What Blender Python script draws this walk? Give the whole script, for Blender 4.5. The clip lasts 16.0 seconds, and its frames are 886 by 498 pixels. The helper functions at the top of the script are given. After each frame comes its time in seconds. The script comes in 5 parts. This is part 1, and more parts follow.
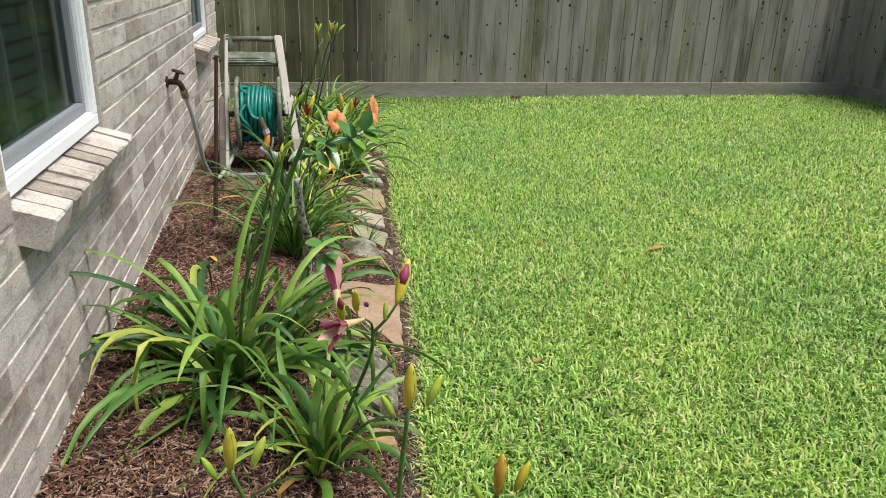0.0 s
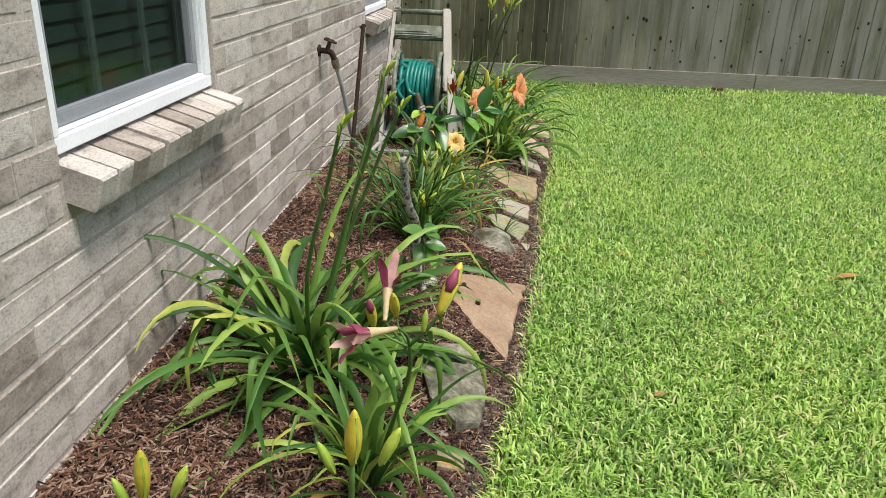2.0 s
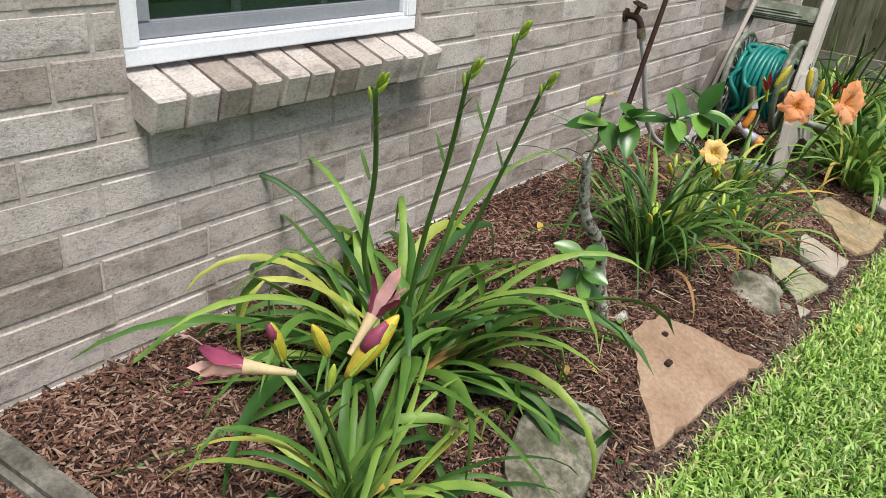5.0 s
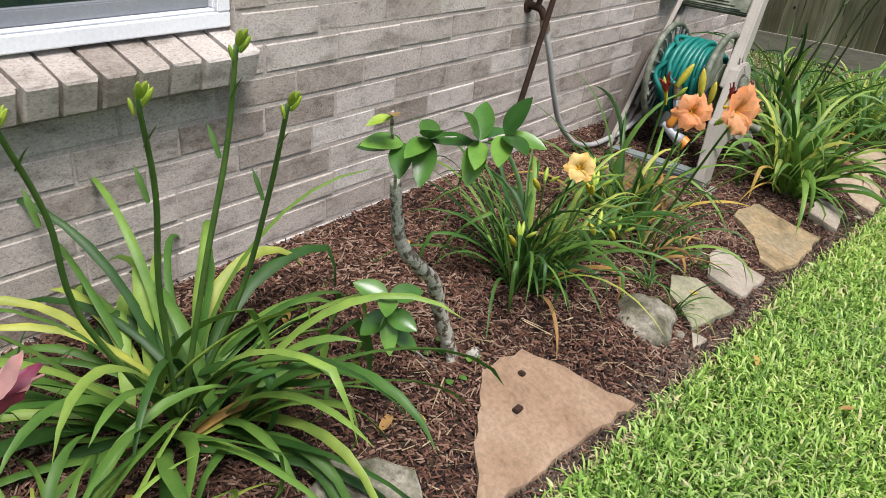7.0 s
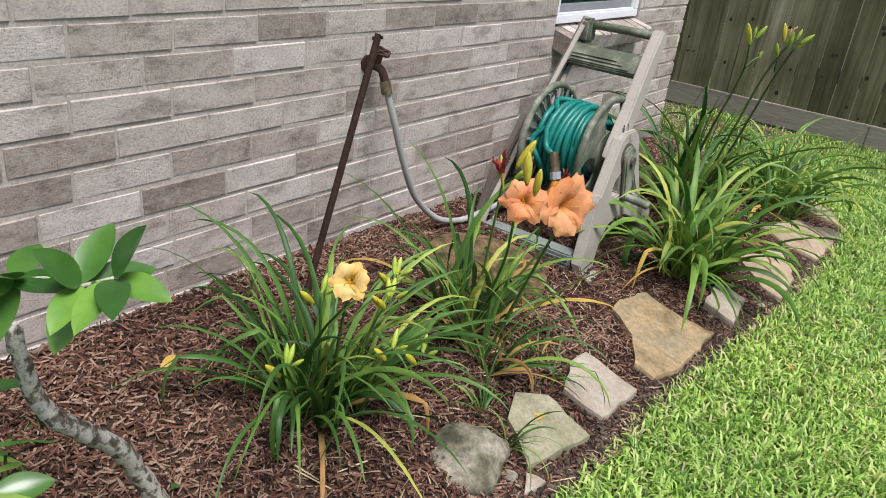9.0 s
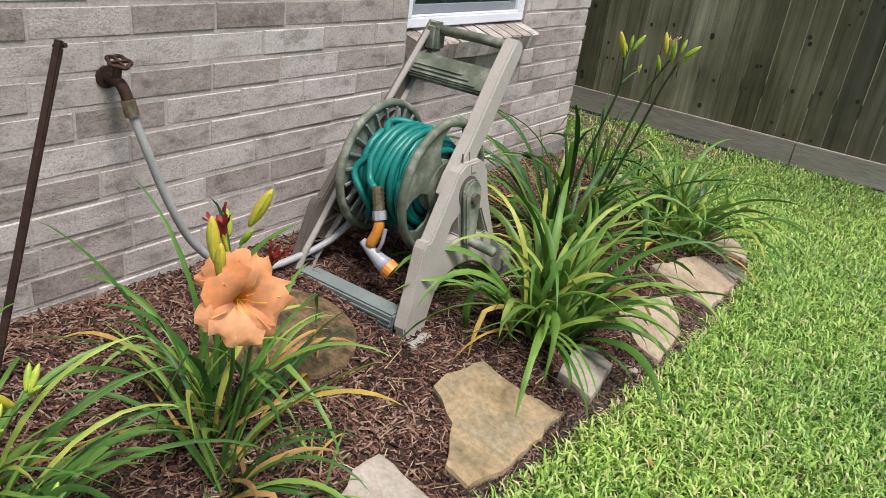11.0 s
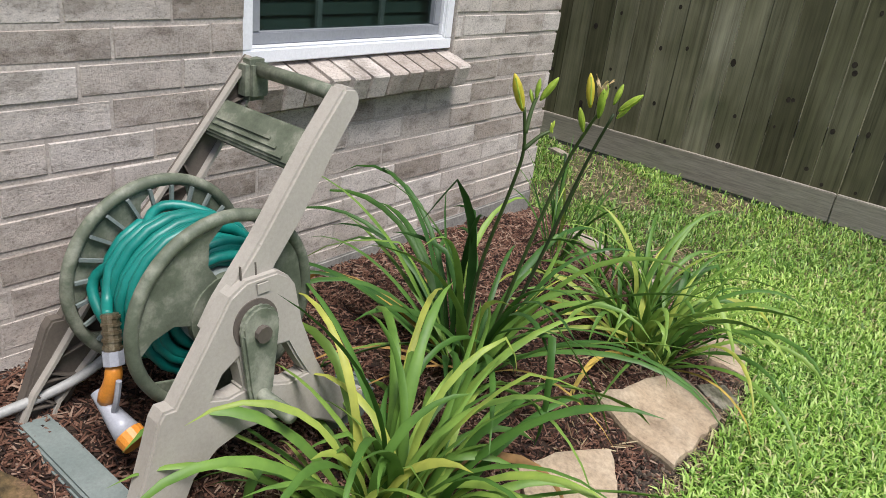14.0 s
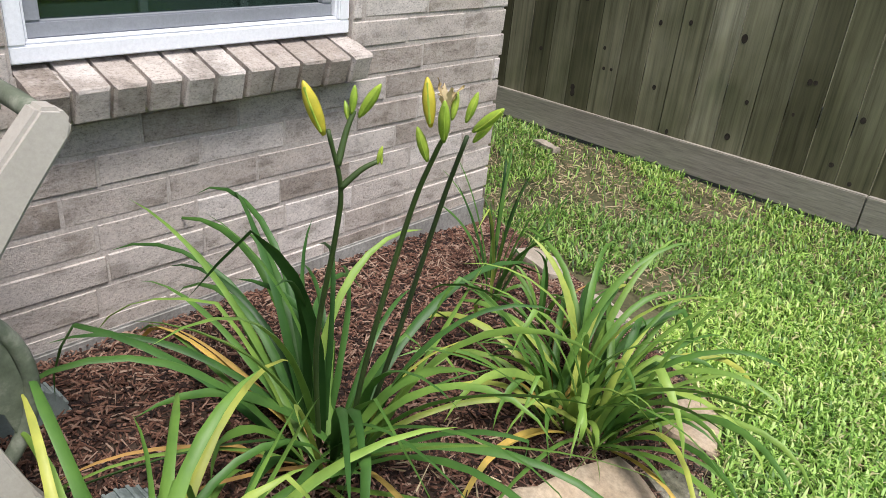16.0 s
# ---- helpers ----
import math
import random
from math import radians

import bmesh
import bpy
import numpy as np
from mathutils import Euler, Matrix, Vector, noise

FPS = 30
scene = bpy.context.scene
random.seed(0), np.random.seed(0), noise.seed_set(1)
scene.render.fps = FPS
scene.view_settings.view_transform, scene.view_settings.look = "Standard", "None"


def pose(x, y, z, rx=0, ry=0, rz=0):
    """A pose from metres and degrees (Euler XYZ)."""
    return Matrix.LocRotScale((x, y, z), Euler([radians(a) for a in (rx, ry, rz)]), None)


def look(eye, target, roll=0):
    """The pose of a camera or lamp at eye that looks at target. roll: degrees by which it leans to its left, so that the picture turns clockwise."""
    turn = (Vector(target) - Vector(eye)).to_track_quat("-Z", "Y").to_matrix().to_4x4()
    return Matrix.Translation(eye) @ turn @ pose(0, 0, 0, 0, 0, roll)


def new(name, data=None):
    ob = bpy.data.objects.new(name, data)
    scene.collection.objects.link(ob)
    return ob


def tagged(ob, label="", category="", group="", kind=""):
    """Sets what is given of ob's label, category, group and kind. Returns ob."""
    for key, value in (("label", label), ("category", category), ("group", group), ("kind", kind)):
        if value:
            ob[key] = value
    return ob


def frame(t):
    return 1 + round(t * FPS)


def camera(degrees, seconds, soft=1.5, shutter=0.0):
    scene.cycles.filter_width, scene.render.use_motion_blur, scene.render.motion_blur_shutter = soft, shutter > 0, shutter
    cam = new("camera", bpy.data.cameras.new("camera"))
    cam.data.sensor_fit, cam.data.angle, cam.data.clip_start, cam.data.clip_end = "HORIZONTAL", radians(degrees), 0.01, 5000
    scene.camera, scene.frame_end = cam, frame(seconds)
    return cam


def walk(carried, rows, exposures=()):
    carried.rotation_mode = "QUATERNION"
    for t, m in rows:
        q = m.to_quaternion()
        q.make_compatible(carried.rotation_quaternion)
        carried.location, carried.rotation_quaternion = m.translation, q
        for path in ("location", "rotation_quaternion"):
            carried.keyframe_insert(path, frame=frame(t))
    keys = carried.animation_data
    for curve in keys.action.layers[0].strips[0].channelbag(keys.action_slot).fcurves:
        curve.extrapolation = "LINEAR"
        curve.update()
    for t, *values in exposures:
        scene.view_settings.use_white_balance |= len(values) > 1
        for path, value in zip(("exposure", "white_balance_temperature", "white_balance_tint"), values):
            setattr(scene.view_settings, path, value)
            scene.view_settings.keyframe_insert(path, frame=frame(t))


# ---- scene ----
cam = camera(61.6, 16.0, soft=0.45)
PATH = [
    (0, (-0.018, 0.607, 1.297), (0.358, 2.439, 0.59), 1.7),
    (0.5, (0.046, 0.656, 1.311), (0.364, 2.499, 0.601), 1.8),
    (1, (0.071, 0.762, 1.292), (0.287, 2.616, 0.572), 1.1),
    (1.5, (0.127, 0.811, 1.282), (0.169, 2.666, 0.534), 1.1),
    (2, (0.276, 0.873, 1.229), (0.136, 2.719, 0.472), 2.0),
    (2.5, (0.389, 0.973, 1.196), (0.067, 2.781, 0.404), 2.8),
    (3, (0.435, 1.116, 1.173), (-0.097, 2.855, 0.341), 3.2),
    (3.5, (0.526, 1.234, 1.163), (-0.18, 2.884, 0.28), 4.1),
    (3.7, (0.578, 1.274, 1.16), (-0.189, 2.891, 0.269), 4.3),
    (5.8, (0.819, 1.649, 1.2), (-0.3, 3.035, 0.291), 5.7),
    (6, (0.867, 1.683, 1.203), (-0.243, 3.065, 0.278), 5.9),
    (6.5, (0.915, 1.811, 1.196), (-0.158, 3.21, 0.252), 5.6),
    (7, (0.889, 2.007, 1.211), (-0.159, 3.43, 0.274), 5.4),
    (7.5, (0.909, 2.163, 1.22), (-0.153, 3.59, 0.307), 5.8),
    (8, (0.99, 2.312, 1.218), (-0.092, 3.741, 0.33), 6.6),
    (8.5, (1.01, 2.475, 1.215), (-0.051, 3.936, 0.357), 6.7),
    (9, (0.972, 2.667, 1.228), (-0.057, 4.163, 0.388), 6.7),
    (9.5, (1.025, 2.843, 1.223), (0.021, 4.353, 0.38), 7.3),
    (10, (1.084, 3.005, 1.213), (0.12, 4.539, 0.367), 7.7),
    (10.2, (1.076, 3.082, 1.21), (0.129, 4.626, 0.363), 7.7),
    (12.3, (1.009, 3.834, 1.253), (0.011, 5.374, 0.459), 8.2),
    (12.5, (0.987, 3.893, 1.252), (-0.017, 5.431, 0.46), 8.0),
    (13, (1.005, 4.061, 1.247), (-0.023, 5.575, 0.441), 8.3),
    (13.5, (1.044, 4.237, 1.223), (-0.016, 5.725, 0.408), 8.2),
    (14, (1.01, 4.421, 1.221), (-0.081, 5.886, 0.407), 7.2),
    (14.5, (0.983, 4.613, 1.22), (-0.149, 6.043, 0.398), 6.6),
    (15, (1.025, 4.806, 1.216), (-0.132, 6.2, 0.37), 6.9),
    (15.5, (1.035, 4.982, 1.207), (-0.125, 6.358, 0.336), 6.4),
    (16, (0.982, 5.116, 1.205), (-0.18, 6.481, 0.319), 5.5),
]
walk(cam, [(t, look(eye, target, roll)) for t, eye, target, roll in PATH], [(0.0, 0.56, 6600, 9), (3.5, 0.50, 6500, 11), (7.0, 0.50, 6400, 14), (10.0, 0.48, 6350, 15), (13.5, 0.47, 6350, 14), (16.0, 0.66, 6300, 15)])

# ---- world and light ----
world = bpy.data.worlds.new("sky")
scene.world = world
world.use_nodes = True
wn = world.node_tree
sky = wn.nodes.new("ShaderNodeTexSky")
sky.sky_type, sky.sun_disc = "NISHITA", False
SUN_EL, SUN_AZ = radians(67), radians(112)
sky.sun_elevation, sky.sun_rotation = SUN_EL, SUN_AZ
sky.dust_density, sky.ozone_density, sky.air_density = 3.0, 1.0, 1.0
wn.links.new(sky.outputs[0], wn.nodes["Background"].inputs[0])
wn.nodes["Background"].inputs[1].default_value = 0.11
sun = new("sun", bpy.data.lights.new("sun", "SUN"))
sun.data.energy, sun.data.angle, sun.data.color = 3.5, radians(24), (1.0, 0.985, 0.95)
sun_way = Vector((math.sin(SUN_AZ) * math.cos(SUN_EL), math.cos(SUN_AZ) * math.cos(SUN_EL), math.sin(SUN_EL)))
sun.matrix_world = look(sun_way * 30, (0, 0, 0))


# ---- materials ----
def shader(name, rough=0.85, metal=0.0, spec=0.3):
    m = bpy.data.materials.new(name)
    m.use_nodes = True
    b = m.node_tree.nodes["Principled BSDF"]
    b.inputs["Roughness"].default_value, b.inputs["Metallic"].default_value = rough, metal
    b.inputs["Specular IOR Level"].default_value = spec
    return m, m.node_tree, b


def place_coord(nt, scale=(1, 1, 1)):
    g = nt.nodes.new("ShaderNodeNewGeometry")
    v = nt.nodes.new("ShaderNodeVectorMath")
    v.operation = "MULTIPLY"
    v.inputs[1].default_value = scale
    nt.links.new(g.outputs["Position"], v.inputs[0])
    return v.outputs[0]


def noise_at(nt, scale, detail=5, stretch=(1, 1, 1), rough=0.6):
    n = nt.nodes.new("ShaderNodeTexNoise")
    n.inputs["Scale"].default_value, n.inputs["Detail"].default_value, n.inputs["Roughness"].default_value = scale, detail, rough
    nt.links.new(place_coord(nt, stretch), n.inputs["Vector"])
    return n.outputs[0]


def ramp(nt, fac, stops):
    r = nt.nodes.new("ShaderNodeValToRGB")
    e = r.color_ramp.elements
    while len(e) < len(stops):
        e.new(0.5)
    for item, (p, c) in zip(e, stops):
        item.position, item.color = p, (*c, 1)
    nt.links.new(fac, r.inputs[0])
    return r.outputs[0]


def mix(nt, a, b, fac, mode="MIX"):
    n = nt.nodes.new("ShaderNodeMix")
    n.data_type, n.blend_type = "RGBA", mode
    if isinstance(fac, float):
        n.inputs[0].default_value = fac
    else:
        nt.links.new(fac, n.inputs[0])
    for k, v in ((6, a), (7, b)):
        if isinstance(v, tuple):
            n.inputs[k].default_value = (*v, 1)
        else:
            nt.links.new(v, n.inputs[k])
    return n.outputs[2]


def relief(nt, b, height, strength, distance=0.002):
    n = nt.nodes.new("ShaderNodeBump")
    n.inputs["Strength"].default_value, n.inputs["Distance"].default_value = strength, distance
    nt.links.new(height, n.inputs["Height"])
    nt.links.new(n.outputs[0], b.inputs["Normal"])


def object_random(nt):
    return nt.nodes.new("ShaderNodeObjectInfo").outputs["Random"]


def island_random(nt):
    return nt.nodes.new("ShaderNodeNewGeometry").outputs["Random Per Island"]


def two_scale(name, stops, coarse, fine, fine_dark=0.6, rough=0.85, bump=0.4, bump_d=0.003, spec=0.3, stretch=(1, 1, 1), rnd=None, metal=0.0, spread=0.35):
    """Colour from a coarse noise, speckled by a fine one, shifted piece by piece."""
    m, nt, b = shader(name, rough, metal, spec)
    fac = noise_at(nt, coarse, 4, stretch)
    if rnd:
        add = nt.nodes.new("ShaderNodeMath")
        add.operation = "MULTIPLY_ADD"
        nt.links.new(rnd(nt), add.inputs[0])
        add.inputs[1].default_value = spread * 2
        sub = nt.nodes.new("ShaderNodeMath")
        sub.operation = "SUBTRACT"
        nt.links.new(fac, sub.inputs[0])
        sub.inputs[1].default_value = spread
        nt.links.new(sub.outputs[0], add.inputs[2])
        fac = add.outputs[0]
    c = ramp(nt, fac, stops)
    f = noise_at(nt, fine, 6, stretch, 0.7)
    shade = ramp(nt, f, [(0.3, (fine_dark,) * 3), (0.62, (1.08,) * 3)])
    nt.links.new(mix(nt, c, shade, 1.0, "MULTIPLY"), b.inputs["Base Color"])
    relief(nt, b, f, bump, bump_d)
    return m


def foliage(name, stops, rnd, thin=0.25, rough=0.45, coarse=14.0, spec=0.35, low=0.70):
    m, nt, b = shader(name, rough, 0.0, spec)
    c = ramp(nt, rnd(nt), stops)
    n = noise_at(nt, coarse, 4)
    c = mix(nt, c, ramp(nt, n, [(0.32, (low, low + 0.06, low - 0.02)), (0.68, (1.2, 1.13, 0.98))]), 1.0, "MULTIPLY")
    nt.links.new(c, b.inputs["Base Color"])
    t = nt.nodes.new("ShaderNodeBsdfTranslucent")
    nt.links.new(c, t.inputs[0])
    s = nt.nodes.new("ShaderNodeMixShader")
    s.inputs[0].default_value = thin
    nt.links.new(b.outputs[0], s.inputs[1])
    nt.links.new(t.outputs[0], s.inputs[2])
    nt.links.new(s.outputs[0], nt.nodes["Material Output"].inputs[0])
    return m


def brick_material(name, rnd):
    m, nt, b = shader(name, 0.92, 0.0, 0.2)
    base = ramp(nt, rnd(nt), [(0.0, (0.285, 0.243, 0.203)), (0.14, (0.38, 0.33, 0.284)), (0.4, (0.495, 0.441, 0.388)), (0.7, (0.545, 0.493, 0.442)), (1.0, (0.60, 0.552, 0.502))])
    cloud = noise_at(nt, 8.0, 6, (1, 1, 2.4), 0.62)
    c = mix(nt, base, ramp(nt, cloud, [(0.36, (0.62, 0.60, 0.575)), (0.47, (0.94, 0.93, 0.92)), (0.62, (1.08, 1.07, 1.06))]), 1.0, "MULTIPLY")
    wire = noise_at(nt, 175.0, 8, (1, 0.7, 1.1), 0.8)
    c = mix(nt, c, ramp(nt, wire, [(0.36, (0.42, 0.40, 0.38)), (0.46, (0.92, 0.92, 0.92)), (0.62, (1.2, 1.2, 1.2))]), 0.95, "MULTIPLY")
    scum = noise_at(nt, 26.0, 6, (1, 1, 1.6), 0.7)
    veil = ramp(nt, scum, [(0.5, (0, 0, 0)), (0.75, (0.6, 0.6, 0.6))])
    c = mix(nt, c, (0.56, 0.51, 0.46), veil)
    nt.links.new(c, b.inputs["Base Color"])
    relief(nt, b, wire, 1.0, 0.004)
    return m


def fence_material(name, rnd):
    m, nt, b = shader(name, 0.9, 0.0, 0.2)
    base = ramp(nt, rnd(nt), [(0.0, (0.054, 0.052, 0.029)), (0.3, (0.096, 0.093, 0.055)), (0.7, (0.152, 0.147, 0.094)), (1.0, (0.22, 0.212, 0.148))])
    grain = noise_at(nt, 34.0, 6, (1, 1, 0.035), 0.72)
    c = mix(nt, base, ramp(nt, grain, [(0.34, (0.5, 0.5, 0.48)), (0.48, (0.95, 0.95, 0.95)), (0.68, (1.4, 1.4, 1.36))]), 0.9, "MULTIPLY")
    blotch = noise_at(nt, 1.3, 4, (1, 1, 0.7))
    c = mix(nt, c, ramp(nt, blotch, [(0.36, (0.55, 0.62, 0.50)), (0.5, (1, 1, 0.95)), (0.64, (1.5, 1.5, 1.55))]), 1.0, "MULTIPLY")
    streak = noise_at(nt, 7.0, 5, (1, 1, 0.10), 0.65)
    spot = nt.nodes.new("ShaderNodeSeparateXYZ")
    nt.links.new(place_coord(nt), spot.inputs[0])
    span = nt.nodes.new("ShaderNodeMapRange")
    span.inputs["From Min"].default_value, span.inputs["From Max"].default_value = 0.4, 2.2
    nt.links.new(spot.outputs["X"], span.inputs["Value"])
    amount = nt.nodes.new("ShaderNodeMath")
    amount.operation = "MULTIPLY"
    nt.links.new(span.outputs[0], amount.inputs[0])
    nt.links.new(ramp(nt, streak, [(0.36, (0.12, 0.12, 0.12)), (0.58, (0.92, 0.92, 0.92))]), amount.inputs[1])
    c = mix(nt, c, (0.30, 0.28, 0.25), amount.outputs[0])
    nt.links.new(c, b.inputs["Base Color"])
    relief(nt, b, grain, 0.5, 0.003)
    return m


M_BRICK = brick_material("brick_clay", object_random)
M_BRICK_REST = brick_material("brick_clay_rest", island_random)
M_MORTAR = two_scale("mortar", [(0.3, (0.40, 0.355, 0.31)), (0.7, (0.50, 0.45, 0.395))], 8.0, 160.0, 0.6, 0.95, 0.5)
M_CONCRETE = two_scale("concrete", [(0.3, (0.20, 0.19, 0.17)), (0.7, (0.33, 0.32, 0.29))], 9.0, 90.0, 0.6, 0.95, 0.6)
M_SPLASH = two_scale("stained_concrete", [(0.32, (0.07, 0.065, 0.05)), (0.5, (0.14, 0.13, 0.105)), (0.7, (0.24, 0.225, 0.185))], 14.0, 70.0, 0.45, 0.95, 0.8, 0.005)
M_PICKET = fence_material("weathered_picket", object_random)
M_BOARD = two_scale("weathered_board", [(0.25, (0.20, 0.18, 0.14)), (0.6, (0.335, 0.31, 0.255)), (0.85, (0.45, 0.42, 0.365))], 2.5, 70.0, 0.6, 0.9, 0.4, stretch=(0.12, 1, 1.6))
M_KNOT = two_scale("knot_wood", [(0.3, (0.02, 0.016, 0.012)), (0.7, (0.05, 0.04, 0.03))], 40.0, 200.0)
M_LAWN_SOIL = two_scale("lawn_soil", [(0.3, (0.05, 0.05, 0.02)), (0.7, (0.11, 0.10, 0.05))], 6.0, 60.0, 0.5, 0.95)
M_SOIL = two_scale("bed_soil", [(0.3, (0.03, 0.02, 0.014)), (0.7, (0.07, 0.045, 0.03))], 7.0, 90.0, 0.45, 0.95, 0.8, 0.006)
M_CHIP = two_scale("mulch_chip", [(0.05, (0.018, 0.010, 0.008)), (0.35, (0.078, 0.036, 0.023)), (0.62, (0.148, 0.072, 0.046)), (0.85, (0.20, 0.112, 0.077)), (1.0, (0.29, 0.20, 0.145))], 3.0, 300.0, 0.6, 0.92, 0.4, rnd=island_random, spread=0.55)
M_STRAW = two_scale("dry_straw", [(0.1, (0.18, 0.13, 0.07)), (0.6, (0.34, 0.265, 0.15)), (1.0, (0.48, 0.40, 0.25))], 3.0, 200.0, 0.7, 0.9, 0.2, rnd=island_random, spread=0.5)
M_DEBRIS = two_scale("edge_dirt", [(0.1, (0.03, 0.024, 0.018)), (0.6, (0.075, 0.055, 0.04)), (1.0, (0.14, 0.11, 0.08))], 3.0, 200.0, 0.7, 0.95, 0.3, rnd=island_random, spread=0.5)
M_SAND = two_scale("tan_flagstone", [(0.3, (0.22, 0.142, 0.088)), (0.5, (0.29, 0.195, 0.125)), (0.7, (0.34, 0.245, 0.165))], 6.0, 70.0, 0.68, 0.88, 0.6, 0.005)
M_GOLD = two_scale("gold_flagstone", [(0.3, (0.16, 0.13, 0.072)), (0.42, (0.26, 0.19, 0.10)), (0.5, (0.33, 0.245, 0.135)), (0.58, (0.235, 0.19, 0.11)), (0.72, (0.39, 0.32, 0.21))], 5.5, 60.0, 0.6, 0.85, 0.45, 0.004)
M_GREYROCK = two_scale("mossy_rock", [(0.34, (0.075, 0.075, 0.045)), (0.46, (0.17, 0.16, 0.11)), (0.56, (0.27, 0.25, 0.19)), (0.68, (0.36, 0.33, 0.26))], 11.0, 55.0, 0.35, 0.9, 0.8, 0.006)
M_MOSSTONE = two_scale("greenish_flagstone", [(0.3, (0.16, 0.16, 0.09)), (0.5, (0.25, 0.24, 0.15)), (0.7, (0.33, 0.31, 0.21))], 9.0, 80.0, 0.65, 0.88, 0.5, 0.004)
M_SANDPALE = two_scale("pale_tan_flagstone", [(0.3, (0.29, 0.215, 0.14)), (0.5, (0.38, 0.295, 0.20)), (0.7, (0.45, 0.365, 0.26))], 7.0, 70.0, 0.65, 0.88, 0.6, 0.005)
M_PALE = two_scale("pale_limestone", [(0.3, (0.25, 0.21, 0.155)), (0.7, (0.38, 0.335, 0.27))], 10.0, 90.0, 0.75, 0.9, 0.5, 0.004)
M_ROUND = two_scale("lichen_stepping_stone", [(0.34, (0.045, 0.036, 0.018)), (0.5, (0.135, 0.092, 0.042)), (0.66, (0.21, 0.13, 0.075))], 20.0, 90.0, 0.4, 0.92, 0.7, 0.005)
M_VINYL = two_scale("white_vinyl", [(0.3, (0.74, 0.75, 0.77)), (0.7, (0.80, 0.81, 0.82))], 3.0, 120.0, 0.95, 0.45, 0.05, spec=0.5)
M_SCREENFRAME = two_scale("grey_screen_frame", [(0.3, (0.22, 0.23, 0.25)), (0.7, (0.28, 0.29, 0.31))], 5.0, 120.0, 0.9, 0.5, 0.05, spec=0.5)
M_TAUPE = two_scale("taupe_plastic", [(0.3, (0.30, 0.275, 0.235)), (0.7, (0.36, 0.335, 0.29))], 5.0, 140.0, 0.93, 0.55, 0.08, spec=0.45)
# Darker copy of the taupe plastic; the shade inside the cart is in its colour.
M_TAUPE_DK = two_scale("taupe_plastic_shaded", [(0.3, (0.09, 0.076, 0.062)), (0.7, (0.13, 0.11, 0.09))], 7.0, 140.0, 0.85, 0.6, 0.1, spec=0.4)
M_SAGE = two_scale("faded_sage_plastic", [(0.3, (0.075, 0.09, 0.06)), (0.5, (0.115, 0.132, 0.092)), (0.68, (0.25, 0.26, 0.20))], 16.0, 160.0, 0.85, 0.6, 0.15, spec=0.4)
M_SLATE = two_scale("green_grey_plastic", [(0.3, (0.13, 0.16, 0.15)), (0.7, (0.19, 0.22, 0.205))], 9.0, 140.0, 0.85, 0.6, 0.1, spec=0.4)
M_TEAL = two_scale("teal_hose", [(0.3, (0.0, 0.13, 0.105)), (0.7, (0.008, 0.205, 0.17))], 9.0, 140.0, 0.9, 0.42, 0.05, spec=0.5)
M_GREYHOSE = two_scale("grey_hose", [(0.3, (0.26, 0.26, 0.25)), (0.7, (0.36, 0.36, 0.34))], 9.0, 140.0, 0.85, 0.5, 0.1, spec=0.5)
M_RUST = two_scale("rusty_iron", [(0.3, (0.03, 0.018, 0.013)), (0.7, (0.075, 0.04, 0.026))], 30.0, 220.0, 0.6, 0.8, 0.5, metal=0.3)
M_BRASS = two_scale("tarnished_brass", [(0.3, (0.16, 0.12, 0.07)), (0.7, (0.32, 0.27, 0.18))], 60.0, 200.0, 0.7, 0.45, 0.2, metal=0.8)
M_ORANGE = two_scale("orange_plastic", [(0.3, (0.55, 0.19, 0.02)), (0.7, (0.68, 0.27, 0.04))], 20.0, 200.0, 0.85, 0.45, 0.1, spec=0.5)
M_NOZGREY = two_scale("grey_plastic", [(0.3, (0.27, 0.28, 0.31)), (0.7, (0.36, 0.37, 0.40))], 20.0, 200.0, 0.9, 0.4, 0.05, spec=0.5)
M_BARK = two_scale("lichen_bark", [(0.36, (0.09, 0.075, 0.05)), (0.45, (0.20, 0.17, 0.13)), (0.52, (0.52, 0.50, 0.43))], 55.0, 160.0, 0.55, 0.95, 0.8, 0.004)
M_GRASS = foliage("st_augustine_grass", [(0.0, (0.055, 0.13, 0.02)), (0.2, (0.15, 0.29, 0.05)), (0.45, (0.30, 0.50, 0.10)), (0.68, (0.42, 0.61, 0.16)), (0.88, (0.51, 0.66, 0.23)), (0.95, (0.57, 0.58, 0.29)), (1.0, (0.62, 0.55, 0.34))], island_random, 0.38, 0.5, 1.1, 0.4, 0.86)
M_GRASS_WEEDY = foliage("thin_shaded_grass", [(0.0, (0.045, 0.11, 0.018)), (0.3, (0.13, 0.26, 0.045)), (0.6, (0.25, 0.42, 0.085)), (0.9, (0.38, 0.54, 0.15)), (1.0, (0.42, 0.38, 0.20))], island_random, 0.35, 0.5, 1.1, 0.4, 0.75)
M_LEAF = foliage("daylily_leaf", [(0.0, (0.022, 0.066, 0.016)), (0.45, (0.046, 0.125, 0.027)), (0.85, (0.092, 0.20, 0.042)), (1.0, (0.17, 0.29, 0.055))], object_random, 0.25, 0.48, 12.0, 0.35)
M_LEAF_LT = foliage("pale_daylily_leaf", [(0.0, (0.055, 0.145, 0.028)), (0.5, (0.14, 0.265, 0.052)), (0.85, (0.25, 0.38, 0.08)), (1.0, (0.40, 0.42, 0.09))], object_random, 0.25, 0.48, 12.0, 0.35)
